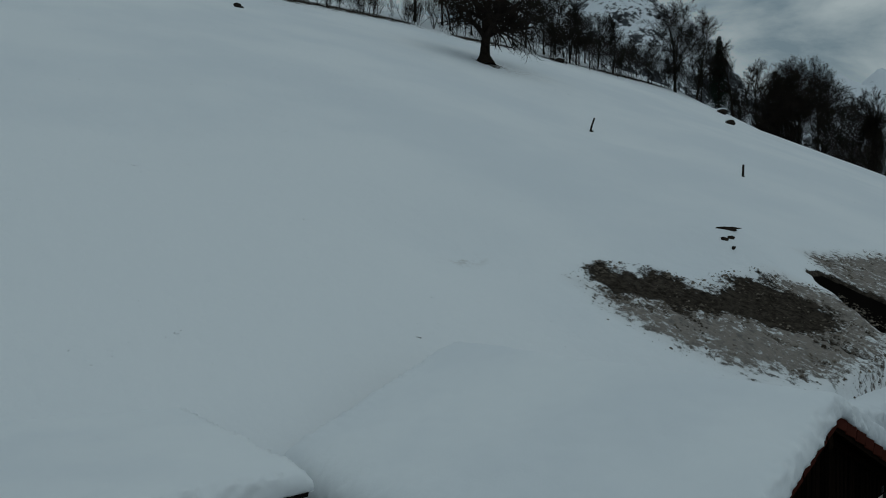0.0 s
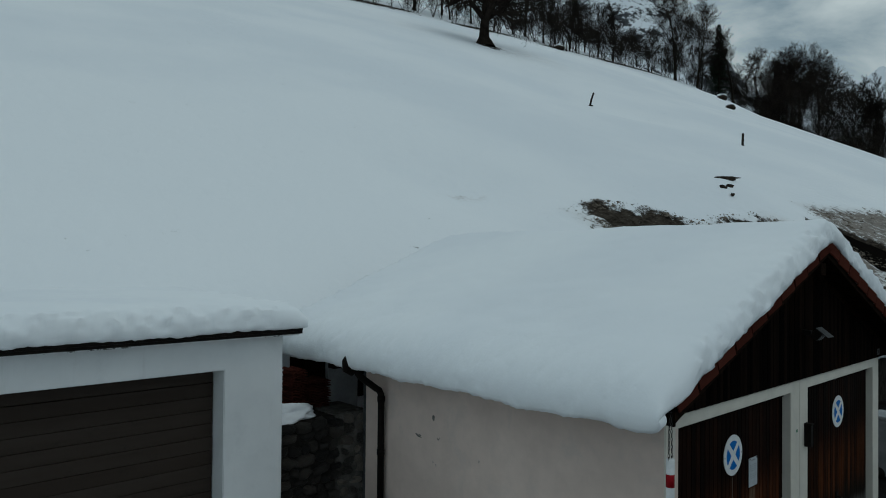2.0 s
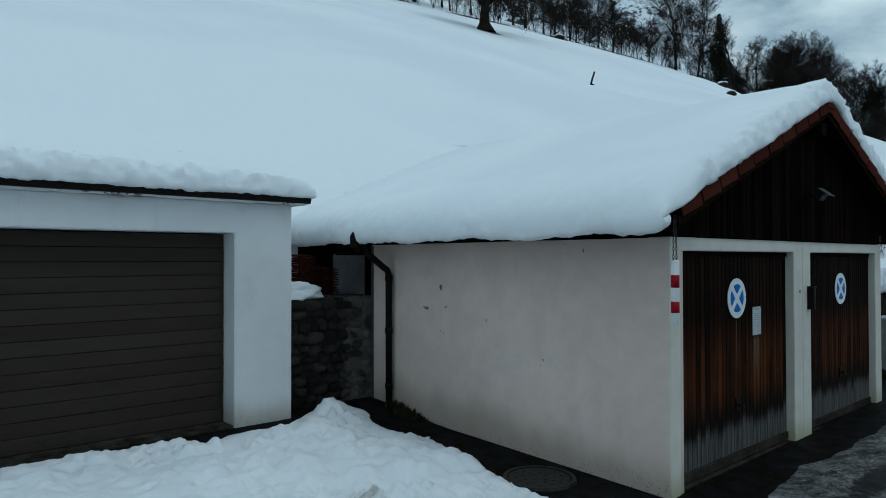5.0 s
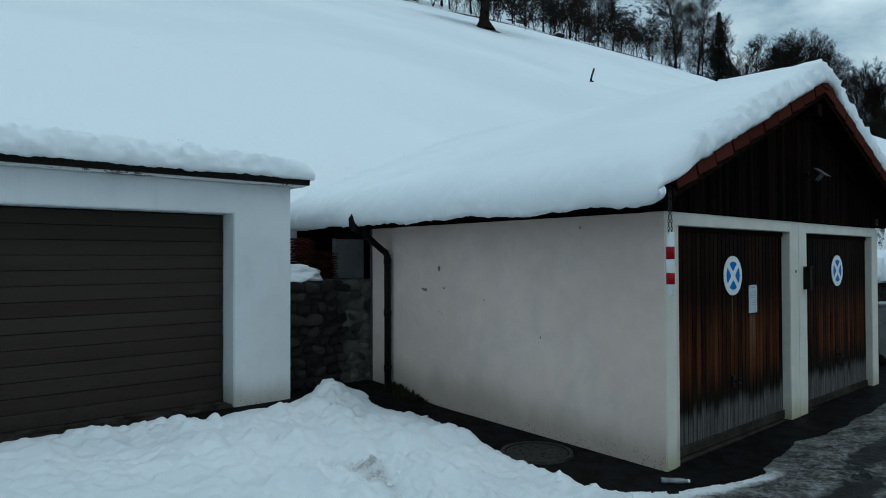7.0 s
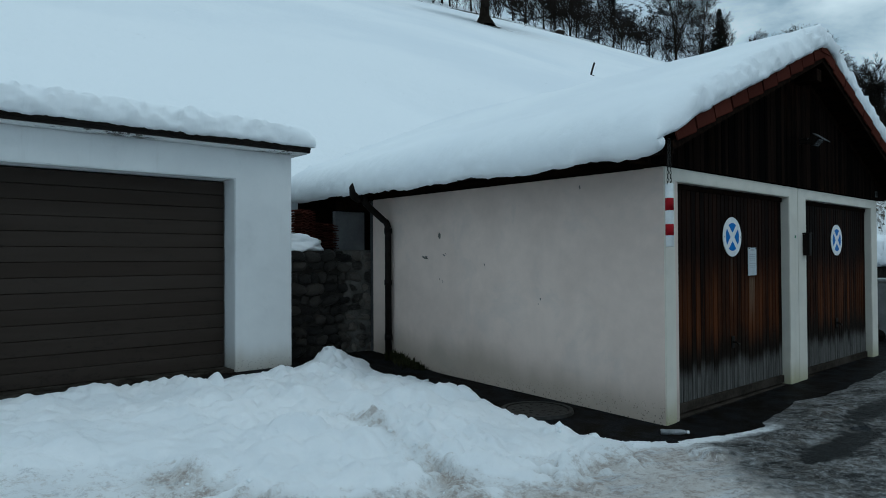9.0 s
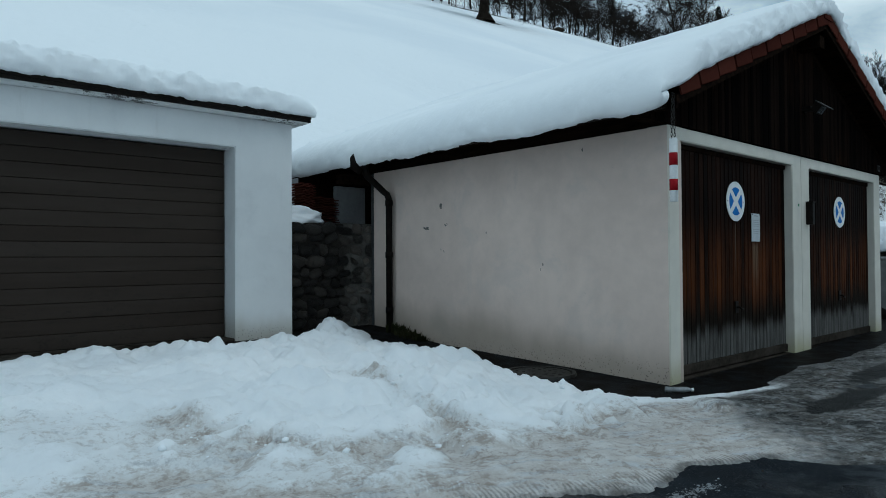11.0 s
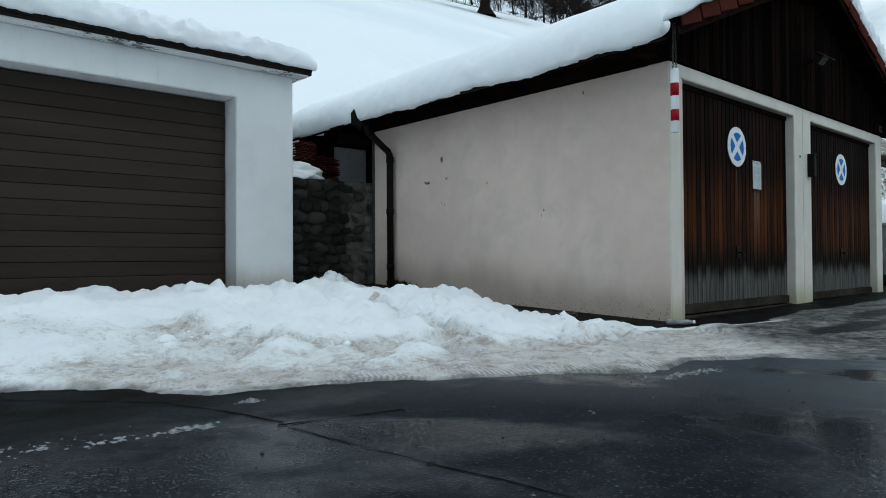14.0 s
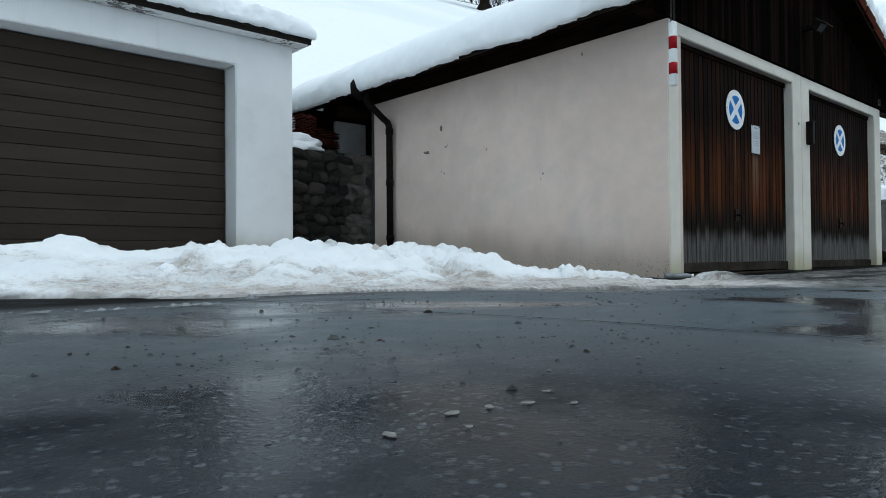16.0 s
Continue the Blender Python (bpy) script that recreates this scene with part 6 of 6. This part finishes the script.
SHAPES = ((0.60, 0.20, 0.90, (17, 10, 8, 10)), (0.66, 0.16, 0.95, (17, 10, 8, 10)), (0.50, 0.26, 0.75, (16, 10, 8, 10)), (0.72, 0.12, 1.05, (18, 10, 8, 10)), (0.80, 0.10, 1.15, (20, 11, 9, 10)))
KINDS = [tree_thing("tree", 3 + k, "leafless tree with fine dark twigs at the slope's shoulder", "tree", "trees along the shoulder", 13.0, 0.22 + 0.02 * k, spread, kids, first=first, wide=wide, stout=0.40) for k, (spread, first, wide, kids) in enumerate(SHAPES)]
ROW = [(82.9, 67.5, 52.5, 0), (84.7, 65.9, 48.3, 2), (97.6, 54.3, 48.9, 1), (100.2, 51.9, 46.5, 0), (104.8, 47.8, 42.6, 2), (107.9, 45.0, 39.8, 0), (111.3, 41.9, 39.2, 4), (107.0, 38.6, 38.2, 4),
       (108.5, 36.4, 37.6, 4), (118.6, 35.3, 34.7, 0), (121.1, 33.1, 33.6, 2), (122.8, 31.5, 32.4, 0), (88.2, 62.8, 46.1, 1), (91.0, 60.3, 42.6, 3), (94.4, 57.2, 42.5, 0), (57.0, 72.5, 55.0, 3),
       (65.5, 76.0, 54.0, 1), (70.2, 72.0, 52.0, 0), (76.0, 68.0, 52.0, 3), (109.0, 40.0, 38.6, 1)]
used = set()
for n, (x, y, top, k) in enumerate(ROW):
    plant(KINDS[k], x, y, top - ground_z(x, y), 13.0, n * 77.0, k not in used)
    used.add(k)
# further trees behind the first row
rng = random.Random(33)
for n in range(15):
    t = 3.5 + n / 15 * 9.5
    (ax, ay), (bx, by) = THICKET[int(t)], THICKET[int(t) + 1]
    f = t - int(t)
    x, y = ax + (bx - ax) * f + rng.uniform(3, 11), ay + (by - ay) * f + rng.uniform(-2, 8 if t < 9 else 2)
    plant(KINDS[n % 4], x, y, rng.uniform(7.5, 10.5), 13.0, rng.uniform(0, 360), False)

SHRUBS = [tree_thing("shrub", 60 + k, "dense leafless thicket shrub on the slope's shoulder", "shrub", "thicket along the shoulder", 5.0, 0.06, 0.50, (13, 8, 7), first=0.01, wide=1.55, up=0.65) for k in range(3)]
used = set()
count = 150
for n in range(count):
    t = (n + rng.uniform(-0.4, 0.4)) / count * (len(THICKET) - 1)
    t = min(max(t, 0.0), len(THICKET) - 1.001)
    (ax, ay), (bx, by) = THICKET[int(t)], THICKET[int(t) + 1]
    f = t - int(t)
    x, y = ax + (bx - ax) * f + abs(rng.gauss(0, 1.9)), ay + (by - ay) * f + rng.gauss(0.6, 1.2)
    k = n % 3
    plant(SHRUBS[k], x, y, rng.uniform(3.5, 7.0) * (0.75 if t < 4.5 else 1.0), 5.0, rng.uniform(0, 360), k not in used)
    used.add(k)


def build_spruce(x, y, tall, seed):
    rng = random.Random(seed)
    s = thing("spruce", (x, y, ground_z(x, y) - 0.2), "dark green spruce among the bare trees", "tree", "spruces")
    v, f = tube([(0, 0, 0), (0, 0, tall * 0.5), (0, 0, tall)], [0.22, 0.13, 0.015], 7)
    hang("trunk", mesh_of("trunk", v, f, BARK, True), s)
    verts, faces = [], []
    z = tall * 0.08
    while z < tall * 0.985:
        reach = (1 - z / tall) ** 0.85 * tall * 0.20 + 0.12
        for k in range(9):
            a, r = rng.uniform(0, 6.3), reach * rng.uniform(0.65, 1.12)
            c, sn = math.cos(a), math.sin(a)
            for q in range(7):
                t = (q + 0.6) / 7
                px, py, pz = c * r * t, sn * r * t, z - 0.38 * r * t * t + 0.10 * r * t
                for side in (-1, 1):
                    n, w = len(verts), 0.30 * r * (1.05 - t) + 0.10
                    tx, ty = -sn * side * w + c * w * 0.6, c * side * w + sn * w * 0.6
                    verts += [(px, py, pz), (px + c * 0.10, py + sn * 0.10, pz + 0.02), (px + tx, py + ty, pz - 0.16 * w - rng.uniform(0.02, 0.12))]
                    faces.append((n, n + 1, n + 2))
        z += 0.16 + 0.012 * (tall - z)
    hang("crown", mesh_of("crown", verts, faces, NEEDLE), s)


build_spruce(103.5, 49.8, 43.0 - ground_z(103.5, 49.8), 5)
build_spruce(112.0, 43.5, 36.5 - ground_z(112.0, 43.5), 6)


# ---- far mountains ----
def build_mountain(name, label, peaks, x0, x1, y0, y1, n):
    xs, ys = np.linspace(x0, x1, n), np.linspace(y0, y1, n)
    verts = []
    for y in ys:
        for x in xs:
            z = -200.0
            for px, py, h, slope in peaks:
                d = math.hypot(x - px, y - py)
                crag = noise.ridged_multi_fractal(Vector((x * 0.0022, y * 0.0022, h)), 0.9, 2.1, 6, 1.0, 2.0)
                z = max(z, h - slope * d * (1.0 + 0.16 * fbm(x * 0.003, y * 0.003, h, 4)) - 55 * (1.2 - 0.6 * crag) * min(1.0, d / 150))
            verts.append((x, y, z))
    faces = [(j * n + i, j * n + i + 1, (j + 1) * n + i + 1, (j + 1) * n + i) for j in range(n - 1) for i in range(n - 1)]
    tagged(hang(name, mesh_of(name, verts, faces, ROCKS)), label, "mountain", kind="structure")


build_mountain("backdrop", "distant steep snowy rock peak", [(2370, 1605, 1255, 1.12), (2120, 1850, 1210, 1.0)], 1500, 3300, 700, 2700, 170)
build_mountain("backdrop", "distant snowy ridge under the clouds", [(3650, 985, 925, 0.62), (3490, 1110, 890, 0.6), (3900, 700, 930, 0.55)], 2500, 4700, -400, 2000, 130)


def build_skylight_screen():
    """Unseen snowy slopes, added all round behind the camera to close the place and block low sky light."""
    verts, faces = [], []
    turns, rows = 140, 26
    for a in range(turns + 1):
        angle = math.radians(128 + 212 * a / turns)
        ends = smooth01(a / turns, 0.0, 0.10) * smooth01(a / turns, 1.0, 0.90)
        for r in range(rows + 1):
            f = r / rows
            reach = 330 + 900 * f
            x, y = reach * math.cos(angle), reach * math.sin(angle)
            top = 215 + 70 * fbm(x * 0.0024, y * 0.0024, 71.0, 3)
            verts.append((x, y, -60 + ends * top * smooth01(f, 0.0, 0.75) * 1.25 + 14 * fbm(x * 0.012, y * 0.012, 5.0, 4) * f))
    for a in range(turns):
        for r in range(rows):
            n = a * (rows + 1) + r
            faces.append((n, n + 1, n + rows + 2, n + rows + 1))
    tagged(hang("backdrop", mesh_of("backdrop", verts, faces, ROCKS, True)), "unseen ring of slopes added to block low sky light", "mountain", kind="structure")


build_skylight_screen()
